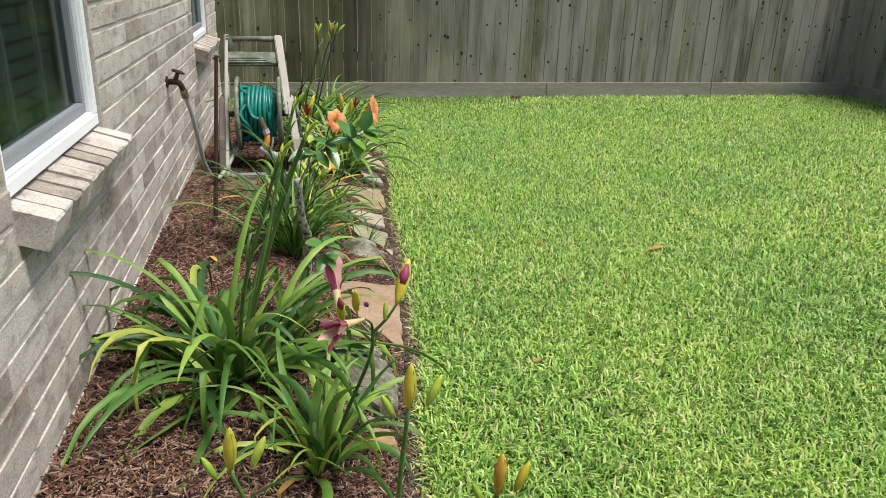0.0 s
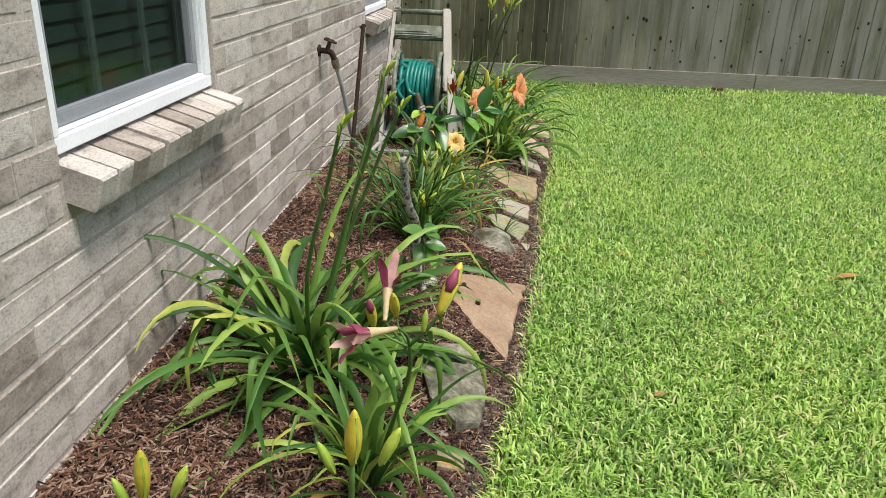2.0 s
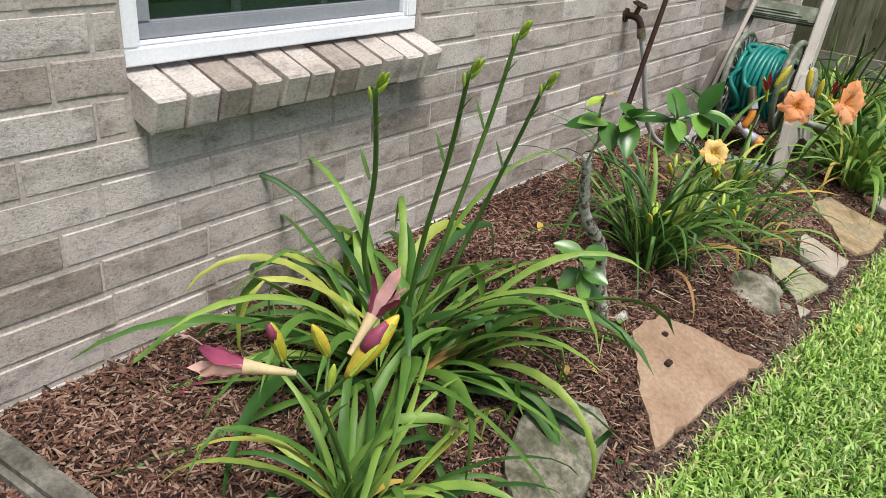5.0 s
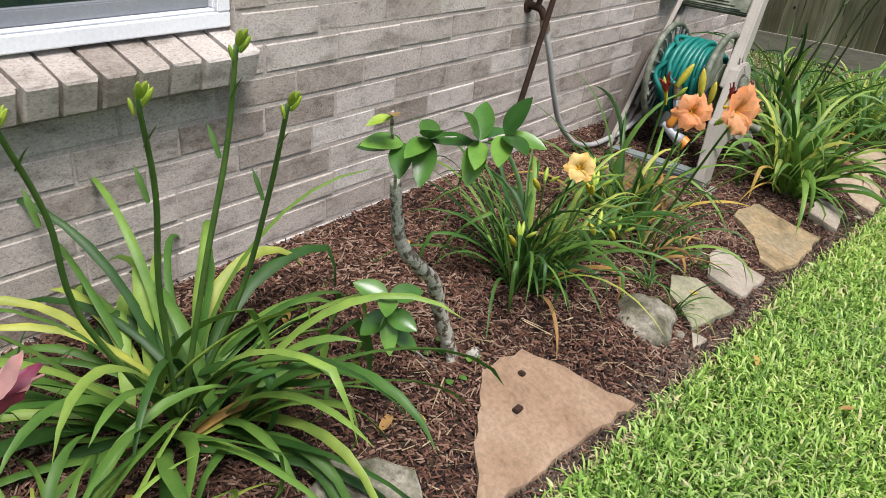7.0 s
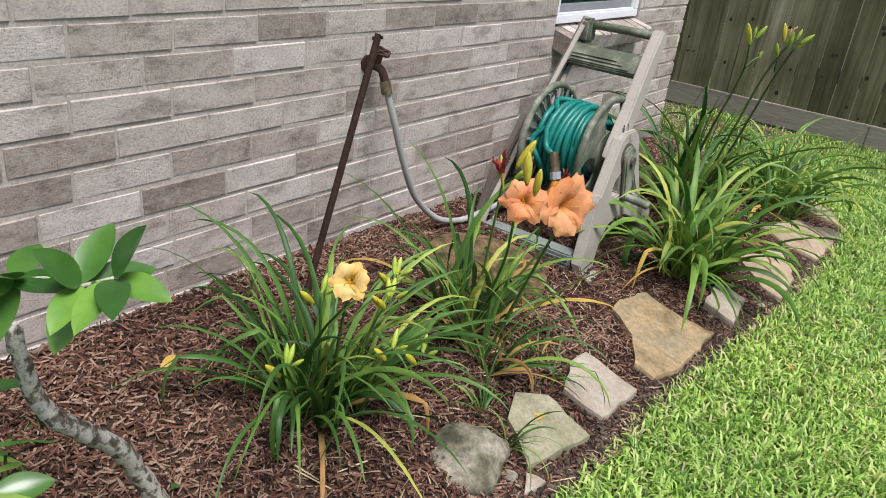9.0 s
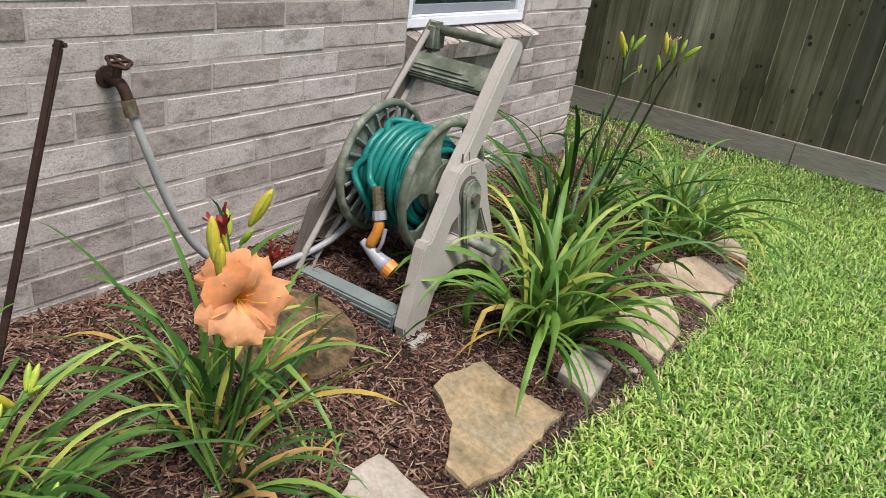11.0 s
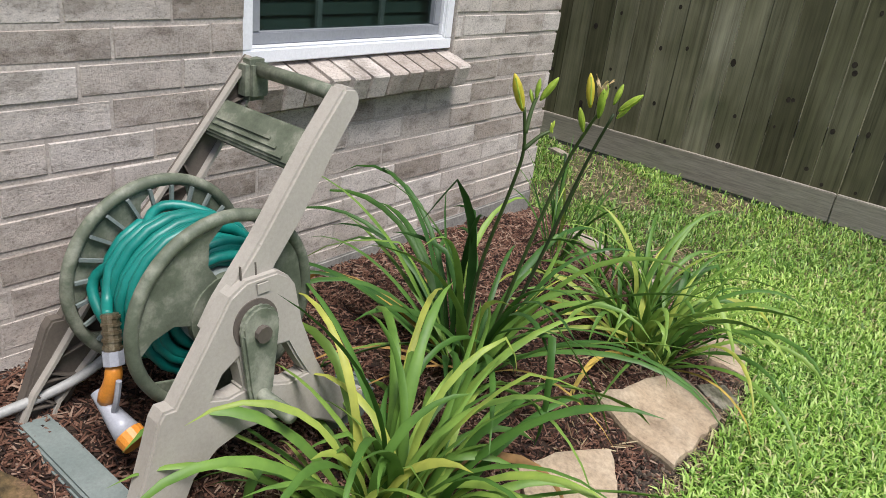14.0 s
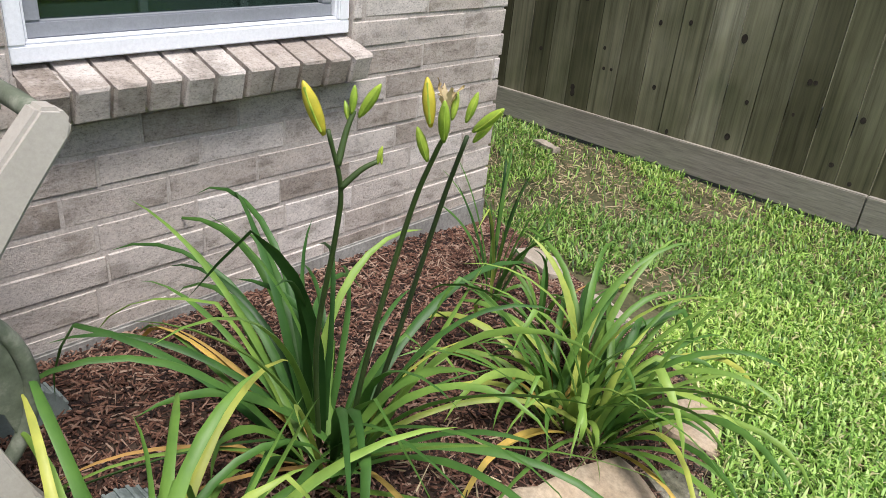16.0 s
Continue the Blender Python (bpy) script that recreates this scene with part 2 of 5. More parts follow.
M_LEAF_DRY = foliage("withered_leaf", [(0.0, (0.36, 0.21, 0.08)), (0.6, (0.50, 0.36, 0.09)), (1.0, (0.30, 0.17, 0.08))], object_random, 0.15, 0.7, 20.0, 0.2)
M_STEM = foliage("flower_stem", [(0.0, (0.055, 0.12, 0.03)), (1.0, (0.10, 0.19, 0.045))], object_random, 0.05, 0.45, 18.0)
M_STEM_DK = foliage("dark_flower_stem", [(0.0, (0.035, 0.055, 0.025)), (1.0, (0.055, 0.09, 0.03))], object_random, 0.05, 0.45, 18.0)
M_BUD = foliage("green_bud", [(0.0, (0.25, 0.38, 0.05)), (1.0, (0.42, 0.52, 0.08))], object_random, 0.1, 0.4, 40.0)
M_YBUD = foliage("yellow_bud", [(0.0, (0.50, 0.44, 0.05)), (1.0, (0.62, 0.47, 0.06))], object_random, 0.15, 0.4, 30.0)
M_OBUD = foliage("orange_tinged_bud", [(0.0, (0.55, 0.36, 0.05)), (1.0, (0.62, 0.30, 0.06))], object_random, 0.15, 0.4, 30.0)
M_CORAL = foliage("coral_petal", [(0.0, (0.86, 0.33, 0.15)), (1.0, (0.90, 0.46, 0.26))], object_random, 0.3, 0.55, 30.0)
M_CORAL_RIB = foliage("coral_rib", [(0.0, (0.80, 0.50, 0.22)), (1.0, (0.84, 0.55, 0.3))], object_random, 0.3, 0.55, 30.0)
M_YELLOW = foliage("buttery_petal", [(0.0, (0.82, 0.50, 0.15)), (1.0, (0.84, 0.58, 0.24))], object_random, 0.3, 0.55, 30.0)
M_THROAT = foliage("yellow_throat", [(0.0, (0.75, 0.55, 0.03)), (1.0, (0.75, 0.55, 0.03))], object_random, 0.2, 0.5, 30.0)
M_PURPLE = foliage("plum_petal", [(0.0, (0.18, 0.025, 0.06)), (1.0, (0.30, 0.06, 0.13))], object_random, 0.2, 0.5, 35.0)
M_MAUVE = foliage("faded_mauve_petal", [(0.0, (0.45, 0.22, 0.24)), (1.0, (0.60, 0.38, 0.36))], object_random, 0.25, 0.5, 35.0)
M_CREAM = foliage("creamy_tube", [(0.0, (0.56, 0.42, 0.24)), (1.0, (0.62, 0.50, 0.32))], object_random, 0.25, 0.5, 35.0)
M_WINE = foliage("wilted_wine_petal", [(0.0, (0.16, 0.018, 0.02)), (1.0, (0.26, 0.03, 0.03))], object_random, 0.2, 0.5, 35.0)
M_CAMELLIA = foliage("glossy_shrub_leaf", [(0.0, (0.03, 0.10, 0.02)), (0.5, (0.07, 0.18, 0.034)), (1.0, (0.15, 0.31, 0.055))], object_random, 0.18, 0.28, 20.0, 0.5)
M_BLIND = two_scale("blind_slat", [(0.3, (0.21, 0.275, 0.255)), (0.7, (0.25, 0.32, 0.30))], 4.0, 90.0, 0.9, 0.6, 0.05)
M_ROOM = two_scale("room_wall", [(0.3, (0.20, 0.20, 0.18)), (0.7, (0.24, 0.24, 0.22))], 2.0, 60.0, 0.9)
M_ROOF = two_scale("asphalt_shingle", [(0.3, (0.10, 0.09, 0.08)), (0.7, (0.17, 0.15, 0.13))], 8.0, 60.0, 0.6, 0.95)
M_TRIM = two_scale("painted_trim", [(0.3, (0.56, 0.52, 0.46)), (0.7, (0.62, 0.58, 0.52))], 3.0, 80.0, 0.9, 0.6, 0.1)


def glass_material():
    m, nt, b = shader("window_glass", 0.03)
    t = nt.nodes.new("ShaderNodeBsdfTransparent")
    t.inputs[0].default_value = (0.30, 0.375, 0.355, 1)
    g = nt.nodes.new("ShaderNodeBsdfGlossy")
    g.inputs["Roughness"].default_value = 0.08
    g.inputs["Color"].default_value = (0.5, 0.55, 0.52, 1)
    w = nt.nodes.new("ShaderNodeLayerWeight")
    p = nt.nodes.new("ShaderNodeMath")
    p.operation = "POWER"
    nt.links.new(w.outputs["Facing"], p.inputs[0])
    p.inputs[1].default_value = 5.0
    f = nt.nodes.new("ShaderNodeMath")
    f.operation = "MULTIPLY_ADD"
    nt.links.new(p.outputs[0], f.inputs[0])
    f.inputs[1].default_value, f.inputs[2].default_value = 0.85, 0.07
    s = nt.nodes.new("ShaderNodeMixShader")
    nt.links.new(f.outputs[0], s.inputs[0])
    nt.links.new(t.outputs[0], s.inputs[1])
    nt.links.new(g.outputs[0], s.inputs[2])
    nt.links.new(s.outputs[0], nt.nodes["Material Output"].inputs[0])
    return m


M_GLASS = glass_material()

# ---- building helpers ----
ORIGIN = {}
rng = random.Random(7)


def thing(name, at, label, category, group="", kind=""):
    ob = new(name)
    ob.empty_display_size = 0.1
    ob.location = at
    ORIGIN[ob.name] = Vector(at)
    return tagged(ob, label, category, group, kind)


def part(name, geo, material, parent=None, label="", smooth=False):
    """One mesh, from world-space vertices and faces, under a thing or a part."""
    verts, faces = geo
    o = ORIGIN[parent.name] if parent else Vector((0, 0, 0))
    me = bpy.data.meshes.new(name)
    me.from_pydata([tuple(Vector(v) - o) for v in verts], [], faces)
    me.materials.append(material)
    if smooth:
        me.shade_smooth()
    ob = new(name, me)
    if parent:
        ob.parent = parent
        ORIGIN[ob.name] = o
    return tagged(ob, label)


def solo(name, geo, material, label, category, group="", kind="", smooth=False):
    return tagged(part(name, geo, material, None, "", smooth), label, category, group, kind)


def merge(*geos):
    verts, faces = [], []
    for v, f in geos:
        n = len(verts)
        verts += list(v)
        faces += [tuple(i + n for i in q) for q in f]
    return verts, faces


def box(x0, x1, y0, y1, z0, z1, bevel=0.0):
    if bevel <= 0:
        v = [(x, y, z) for x in (x0, x1) for y in (y0, y1) for z in (z0, z1)]
        f = [(0, 1, 3, 2), (4, 6, 7, 5), (0, 4, 5, 1), (2, 3, 7, 6), (0, 2, 6, 4), (1, 5, 7, 3)]
        return v, f
    bm = bmesh.new()
    bmesh.ops.create_cube(bm, size=1)
    bmesh.ops.scale(bm, vec=(x1 - x0, y1 - y0, z1 - z0), verts=bm.verts)
    bmesh.ops.translate(bm, vec=((x0 + x1) / 2, (y0 + y1) / 2, (z0 + z1) / 2), verts=bm.verts)
    bmesh.ops.bevel(bm, geom=bm.edges[:], offset=bevel, segments=2, affect="EDGES")
    return from_bm(bm)


def from_bm(bm):
    bm.verts.index_update()
    geo = [v.co.copy() for v in bm.verts], [tuple(v.index for v in f.verts) for f in bm.faces]
    bm.free()
    return geo


def turn_geo(geo, m):
    return [m @ Vector(v) for v in geo[0]], geo[1]


def sweep(points, radius, sides=8, cap=True):
    """A tube along points; radius is a number or one for each point."""
    pts = [Vector(p) for p in points]
    rad = radius if isinstance(radius, (list, tuple)) else [radius] * len(pts)
    verts, faces = [], []
    prev = None
    for i, p in enumerate(pts):
        d = (pts[min(i + 1, len(pts) - 1)] - pts[max(i - 1, 0)]).normalized()
        if prev is None:
            a = d.orthogonal().normalized()
        else:
            a = (prev - d * prev.dot(d)).normalized()
        prev = a
        b = d.cross(a)
        for k in range(sides):
            w = 2 * math.pi * k / sides
            verts.append(p + (a * math.cos(w) + b * math.sin(w)) * rad[i])
    for i in range(len(pts) - 1):
        for k in range(sides):
            j = (k + 1) % sides
            faces.append((i * sides + k, i * sides + j, (i + 1) * sides + j, (i + 1) * sides + k))
    if cap:
        faces.append(tuple(reversed(range(sides))))
        faces.append(tuple(range((len(pts) - 1) * sides, len(pts) * sides)))
    return verts, faces


def bend(points, steps=8):
    """A smooth line through control points."""
    p = [Vector(q) for q in points]
    p = [2 * p[0] - p[1], *p, 2 * p[-1] - p[-2]]
    out = []
    for i in range(1, len(p) - 2):
        for s in range(steps):
            t = s / steps
            a, b, c, d = p[i - 1], p[i], p[i + 1], p[i + 2]
            out.append(0.5 * ((2 * b) + (c - a) * t + (2 * a - 5 * b + 4 * c - d) * t * t + (3 * b - a - 3 * c + d) * t ** 3))
    out.append(p[-2])
    return out


def extrude_x(outline, x0, x1, bevel=0.0):
    """A flat panel in the y-z plane, thick along x, its edges rounded."""
    bm = bmesh.new()
    low = [bm.verts.new((x0, y, z)) for y, z in outline]
    face = bm.faces.new(low)
    top = bmesh.ops.extrude_face_region(bm, geom=[face])
    moved = [e for e in top["geom"] if isinstance(e, bmesh.types.BMVert)]
    bmesh.ops.translate(bm, vec=(x1 - x0, 0, 0), verts=moved)
    bmesh.ops.recalc_face_normals(bm, faces=bm.faces[:])
    if bevel:
        bmesh.ops.bevel(bm, geom=bm.edges[:], offset=bevel, segments=2, affect="EDGES")
    return from_bm(bm)


# ---- plan ----
WX = -0.62
HOUSE_END = 7.21
LAWN_Z = -0.05
FENCE_Y, FENCE_X = 8.657, 6.58
EDGE_Y = [0.0, 2.0, 2.5, 2.9, 3.5, 4.1, 4.6, 5.03, 5.45, 6.27, 6.65, 6.9, 7.08, 7.2, 7.32]
EDGE_X = [0.25, 0.27, 0.30, 0.38, 0.43, 0.485, 0.50, 0.55, 0.60, 0.64, 0.61, 0.5, 0.2, -0.1, -0.62]


def edge(y):
    return float(np.interp(y, EDGE_Y, EDGE_X))


def rise(x, y):
    """Height of the mulch bed, which falls from the wall to the lawn."""
    zw = np.interp(y, [0, 4.0, 5.5, 6.8, 7.2], [0.17, 0.165, 0.115, 0.08, 0.03])
    xe = edge(y)
    s = (xe - x) / (xe - WX + 1e-6)
    return LAWN_Z if s <= 0 or y > 7.3 else float(LAWN_Z + (zw - LAWN_Z) * (1 - (1 - min(s, 1)) ** 2.1))


COURSE, BED_Z = 0.0815, 0.1085
WINDOWS = [(2.268, 3.134), (5.638, 6.522)]
WIN_Z0, WIN_Z1, SILL_Z = 0.80, 2.15, 0.69
WALL_TOP = 2.6

# ---- ground ----
def ground_sheet():
    v = [(-300, -300, LAWN_Z), (300, -300, LAWN_Z), (300, 300, LAWN_Z), (-300, 300, LAWN_Z)]
    return v, [(0, 1, 2, 3)]


solo("ground", ground_sheet(), M_LAWN_SOIL, "green lawn ground", "ground", kind="structure")


def bed_mesh():
    verts, faces = [], []
    ny, nx = 190, 30
    for j in range(ny + 1):
        y = 0.2 + (7.3 - 0.2) * j / ny
        xe = edge(y) + 0.02
        for i in range(nx + 1):
            x = WX - 0.03 + (xe - WX + 0.03) * i / nx
            bump = noise.noise((x * 9, y * 9, 0)) * 0.010 + noise.noise((x * 30, y * 30, 3)) * 0.004
            verts.append((x, y, max(rise(x, y) + bump * (1 if i < nx - 1 else 0), LAWN_Z + (0.004 if i < nx else -0.01))))
    for j in range(ny):
        for i in range(nx):
            a = j * (nx + 1) + i
            faces.append((a, a + 1, a + nx + 2, a + nx + 1))
    return verts, faces


solo("flower_bed", bed_mesh(), M_SOIL, "dark soil bed heaped against the brick wall", "flower bed", kind="structure", smooth=True)

# ---- house ----
def wall_cells(x0, x1, ys, zs, holes):
    out = []
    for a, b in zip(ys, ys[1:]):
        for c, d in zip(zs, zs[1:]):
            if not any(a >= h0 - 1e-6 and b <= h1 + 1e-6 and c >= g0 - 1e-6 and d <= g1 + 1e-6 for h0, h1, g0, g1 in holes):
                out.append(box(x0, x1, a, b, c, d))
    return merge(*out)


MORTAR_X = WX - 0.0024
HOLES = [(a, b, WIN_Z0 - 0.02, WIN_Z1) for a, b in WINDOWS]
ys = sorted({-2.0, HOUSE_END - 0.012, *[v for h in HOLES for v in h[:2]]})
wall = solo("wall_brick", wall_cells(MORTAR_X - 0.24, MORTAR_X, ys, [BED_Z - 0.004, WIN_Z0 - 0.02, WIN_Z1, WALL_TOP], HOLES), M_MORTAR, "light tan brick wall with pale mortar", "brick wall", kind="structure")
ORIGIN[wall.name] = Vector((0, 0, 0))
solo("foundation", box(MORTAR_X - 0.24, WX + 0.009, -2.0, HOUSE_END - 0.004, -0.2, 0.142, 0.006), M_CONCRETE, "grey concrete foundation edge under the bricks", "foundation", kind="structure")
solo("wall_end", box(-9.0, MORTAR_X - 0.242, HOUSE_END - 0.25, HOUSE_END - 0.012, -0.1, WALL_TOP), M_MORTAR, "house end wall", "wall", kind="structure")
# Unseen walls, floor and ceiling, added to keep daylight out behind the panes.
solo("wall_back", box(-9.0, -8.8, -2.0, HOUSE_END - 0.255, -0.1, WALL_TOP), M_ROOM, "unseen wall added to keep the room dark", "wall", kind="structure")
solo("wall_start", box(-9.0, MORTAR_X - 0.242, -2.2, -2.004, -0.1, WALL_TOP), M_ROOM, "unseen wall added to keep the room dark", "wall", kind="structure")
solo("room_floor", box(-8.79, MORTAR_X - 0.245, -2.0, HOUSE_END - 0.26, 0.0, 0.1), M_ROOM, "unseen floor added to keep the room dark", "floor", kind="structure")
solo("ceiling", box(-9.0, MORTAR_X, -2.2, HOUSE_END - 0.02, WALL_TOP + 0.002, WALL_TOP + 0.12), M_ROOM, "unseen ceiling added to keep the room dark", "ceiling", kind="structure")
# Eave and roof are out of view, added to shade the brick wall.
solo("unseen_eave", merge(box(MORTAR_X + 0.004, WX + 0.36, -2.5, HOUSE_END + 0.36, WALL_TOP, WALL_TOP + 0.02), box(WX + 0.362, WX + 0.40, -2.5, HOUSE_END + 0.4, WALL_TOP - 0.02, WALL_TOP + 0.16)), M_TRIM, "unseen eave added to shade the brick wall", "eave", kind="structure")
solo("roof", ([(WX + 0.46, -2.6, WALL_TOP + 0.165), (WX + 0.46, HOUSE_END + 0.46, WALL_TOP + 0.165), (-4.8, HOUSE_END + 0.46, 4.6), (-4.8, -2.6, 4.6), (-9.4, HOUSE_END + 0.46, WALL_TOP + 0.165), (-9.4, -2.6, WALL_TOP + 0.165)], [(0, 1, 2, 3), (3, 2, 4, 5), (1, 4, 2), (0, 3, 5)]), M_ROOF, "unseen grey roof added over the house to block light", "roof", kind="structure")

# ---- windows ----
def ring(x0, x1, y0, y1, z0, z1, w):
    """A frame of four bars, butted end to end."""
    return merge(box(x0, x1, y0, y1, z0, z0 + w, 0.003), box(x0, x1, y0, y1, z1 - w, z1, 0.003), box(x0, x1, y0, y0 + w, z0 + w, z1 - w, 0.003), box(x0, x1, y1 - w, y1, z0 + w, z1 - w, 0.003))


def window(name, y0, y1):
    z0, z1 = WIN_Z0, WIN_Z1
    xf = WX - 0.012
    w = thing(name, (xf, (y0 + y1) / 2, z0), "white vinyl window with grey screen and dark glass", "window", kind="structure")
    part("window_frame", ring(xf - 0.09, xf, y0 + 0.002, y1 - 0.002, z0 + 0.002, z1 - 0.002, 0.036), M_VINYL, w, "white vinyl frame")
    part("inner_lip", ring(xf - 0.075, xf - 0.008, y0 + 0.038, y1 - 0.038, z0 + 0.038, z1 - 0.038, 0.008), M_VINYL, w)
    part("screen_frame", ring(xf - 0.05, xf - 0.022, y0 + 0.046, y1 - 0.046, z0 + 0.046, z1 - 0.046, 0.034), M_SCREENFRAME, w, "grey metal screen frame")
    part("pane", box(xf - 0.045, xf - 0.041, y0 + 0.079, y1 - 0.079, z0 + 0.079, z1 - 0.079), M_GLASS, w, "dark reflecting pane").visible_shadow = False
    bars = [box(xf - 0.064, xf - 0.054, y - 0.009, y + 0.009, z0 + 0.06, z1 - 0.06) for y in (y0 + (y1 - y0) * 0.36, y0 + (y1 - y0) * 0.66)]
    for b in bars:
        part("grid_bar", b, M_VINYL, w)
    blind = thing("window_blind", (xf - 0.104, (y0 + y1) / 2, z0), "pale slatted blind behind the glass", "blind", "window blinds")
    n = 30
    for k in range(n):
        z = z0 + 0.02 + (z1 - z0) * k / n
        a, b, c, d = xf - 0.094, xf - 0.101, y0 + 0.004, y1 - 0.004
        up = 0.0465
        part("slat", ([(a, c, z), (a, d, z), (b, d, z + up), (b, c, z + up), (a - 0.002, c, z), (a - 0.002, d, z), (b - 0.002, d, z + up), (b - 0.002, c, z + up)], [(0, 1, 2, 3), (7, 6, 5, 4), (0, 4, 5, 1), (2, 6, 7, 3)]), M_BLIND, blind)
    return w


window("window_1", *WINDOWS[0])
window("window_2", *WINDOWS[1])


# ---- fence ----
def picket_geo(w, h, seed):
    r = random.Random(seed)
    t = 0.016
    cut = r.uniform(-0.004, 0.004)
    tilt = r.uniform(-0.003, 0.003)
    v = []
    for y in (0, t):
        v += [(0.002, y, 0), (w - 0.002, y, cut), (w - 0.002 + tilt, y, h - 0.03), (w - 0.03 + tilt, y, h), (0.03 + tilt, y, h), (0.002 + tilt, y, h - 0.03)]
    f = [tuple(range(6)), tuple(reversed(range(6, 12)))] + [((i + 1) % 6, i, i + 6, (i + 1) % 6 + 6) for i in range(6)]
    return v, f


fence_back = thing("fence_back", (0, FENCE_Y, 0), "weathered grey brown cedar picket fence", "fence", kind="structure")
fence_side = thing("fence_side", (FENCE_X, 4, 0), "weathered grey brown cedar picket fence", "fence", kind="structure")
PICKET = 0.1475
picket_meshes = []
for k in range(7):
    me = bpy.data.meshes.new("picket")
    me.from_pydata(*[picket_geo(PICKET - 0.0025, 1.66, k)[0], [], picket_geo(PICKET - 0.0025, 1.66, k)[1]])
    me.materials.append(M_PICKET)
    picket_meshes.append(me)
disc = bmesh.new()
bmesh.ops.create_circle(disc, cap_ends=True, segments=10, radius=1)
knot_me = bpy.data.meshes.new("knot")
disc.to_mesh(knot_me)
disc.free()
knot_me.materials.append(M_KNOT)


def picket(parent, offset, turn):
    ob = new("picket", rng.choice(picket_meshes))
    ob.parent = parent
    ob.matrix_basis = Matrix.Translation(offset) @ pose(0, 0, 0, rng.uniform(-0.25, 0.25), rng.uniform(-0.15, 0.15), turn)
    for _ in range(rng.choice([1, 2, 3, 3, 4, 5])):
        kn = new("knot", knot_me)
        kn.parent = ob
        s = rng.uniform(0.006, 0.016)
        kn.matrix_basis = Matrix.Translation((rng.uniform(0.02, PICKET - 0.03), -0.0015, rng.uniform(0.02, 1.3))) @ pose(0, 0, 0, 90, 0, 0) @ Matrix.Diagonal((s, s * rng.uniform(1.0, 1.6), 1, 1))


n = int((FENCE_X + 5.0) / PICKET)
for k in range(n):
    x = FENCE_X - 0.02 - (k + 1) * PICKET
    picket(fence_back, (x, 0.024 + rng.uniform(-0.004, 0.005), 0.122), 0)
for k in range(66):
    y = FENCE_Y - 4 + 0.02 - k * PICKET
    picket(fence_side, (0.022 + rng.uniform(-0.002, 0.003), y, 0.122), -90)
for a, b in ((-5.0, -2.03), (-2.025, 0.362), (0.367, 2.76), (2.765, 4.78), (4.785, FENCE_X - 0.002)):
    part("bottom_board", box(a, b, FENCE_Y, FENCE_Y + 0.036, -0.03, 0.128, 0.004), M_BOARD, fence_back, "long grey bottom board")
part("backing_rail", merge(box(-5.0, FENCE_X + 0.05, FENCE_Y + 0.045, FENCE_Y + 0.083, 0.35, 0.44), box(-5.0, FENCE_X + 0.05, FENCE_Y + 0.045, FENCE_Y + 0.083, 1.5, 1.59)), M_BOARD, fence_back)
part("corner_post", box(FENCE_X + 0.002, FENCE_X + 0.09, FENCE_Y + 0.002, FENCE_Y + 0.09, -0.1, 1.8), M_BOARD, fence_side)
for a, b in ((-1.0, 2.0), (2.005, 5.2), (5.205, FENCE_Y - 0.004)):
    part("bottom_board", box(FENCE_X, FENCE_X + 0.036, a, b, -0.04, 0.126, 0.004), M_BOARD, fence_side, "long grey bottom board")
part("backing_rail", merge(box(FENCE_X + 0.045, FENCE_X + 0.083, -1.0, FENCE_Y, 0.35, 0.44), box(FENCE_X + 0.045, FENCE_X + 0.083, -1.0, FENCE_Y, 1.5, 1.59)), M_BOARD, fence_side)


# ---- stones ----
STONES = []


def flagstone(name, outline, thick, material, label, category, lift=0.0, seed=1, group="border flagstones", smooth=False, round_off=0.0):
    """A stone slab over an outline in plan, laid to the slope of the bed."""
    r = random.Random(seed)
    STONES.append([Vector(p) for p in outline])
    pts = []
    n = len(outline)
    for i in range(n):
        a, b = Vector(outline[i]), Vector(outline[(i + 1) % n])
        cuts = max(2, int((b - a).length / 0.035))
        for k in range(cuts):
            p = a.lerp(b, k / cuts)
            j = 0.0065 if k else 0.0
            pts.append(p + Vector((r.uniform(-j, j), r.uniform(-j, j))))
    c = sum(pts, Vector((0, 0))) / len(pts)
    zs = [rise(p.x, p.y) for p in pts]
    A = np.array([[p.x, p.y, 1] for p in pts])
    fit_plane = np.linalg.lstsq(A, np.array(zs), rcond=None)[0]
    top = lambda p: float(fit_plane @ (p.x, p.y, 1)) + lift + 0.022
    verts, faces = [], []
    m = len(pts)
    rings = [(0.985, -thick, 0), (1.0, -0.012, 0), (0.985, -0.002, 0.003), (0.93, 0.0 + round_off * 0.4, 0.004), (0.7, round_off * 0.8, 0.004), (0.35, round_off, 0.004)]
    for s, dz, rough in rings:
        for p in pts:
            q = c + (p - c) * s
            h = noise.noise((q.x * 14, q.y * 14, seed)) * rough
            verts.append((q.x, q.y, top(q) + dz + h))
    for k in range(len(rings) - 1):
        for i in range(m):
            j = (i + 1) % m
            faces.append((k * m + i, k * m + j, (k + 1) * m + j, (k + 1) * m + i))
    verts.append((c.x, c.y, top(c) + round_off))
    last = (len(rings) - 1) * m
    faces += [(last + i, last + (i + 1) % m, len(verts) - 1) for i in range(m)]
    faces.append(tuple(reversed(range(m))))
    return solo(name, (verts, faces), material, label, category, group, smooth=smooth)


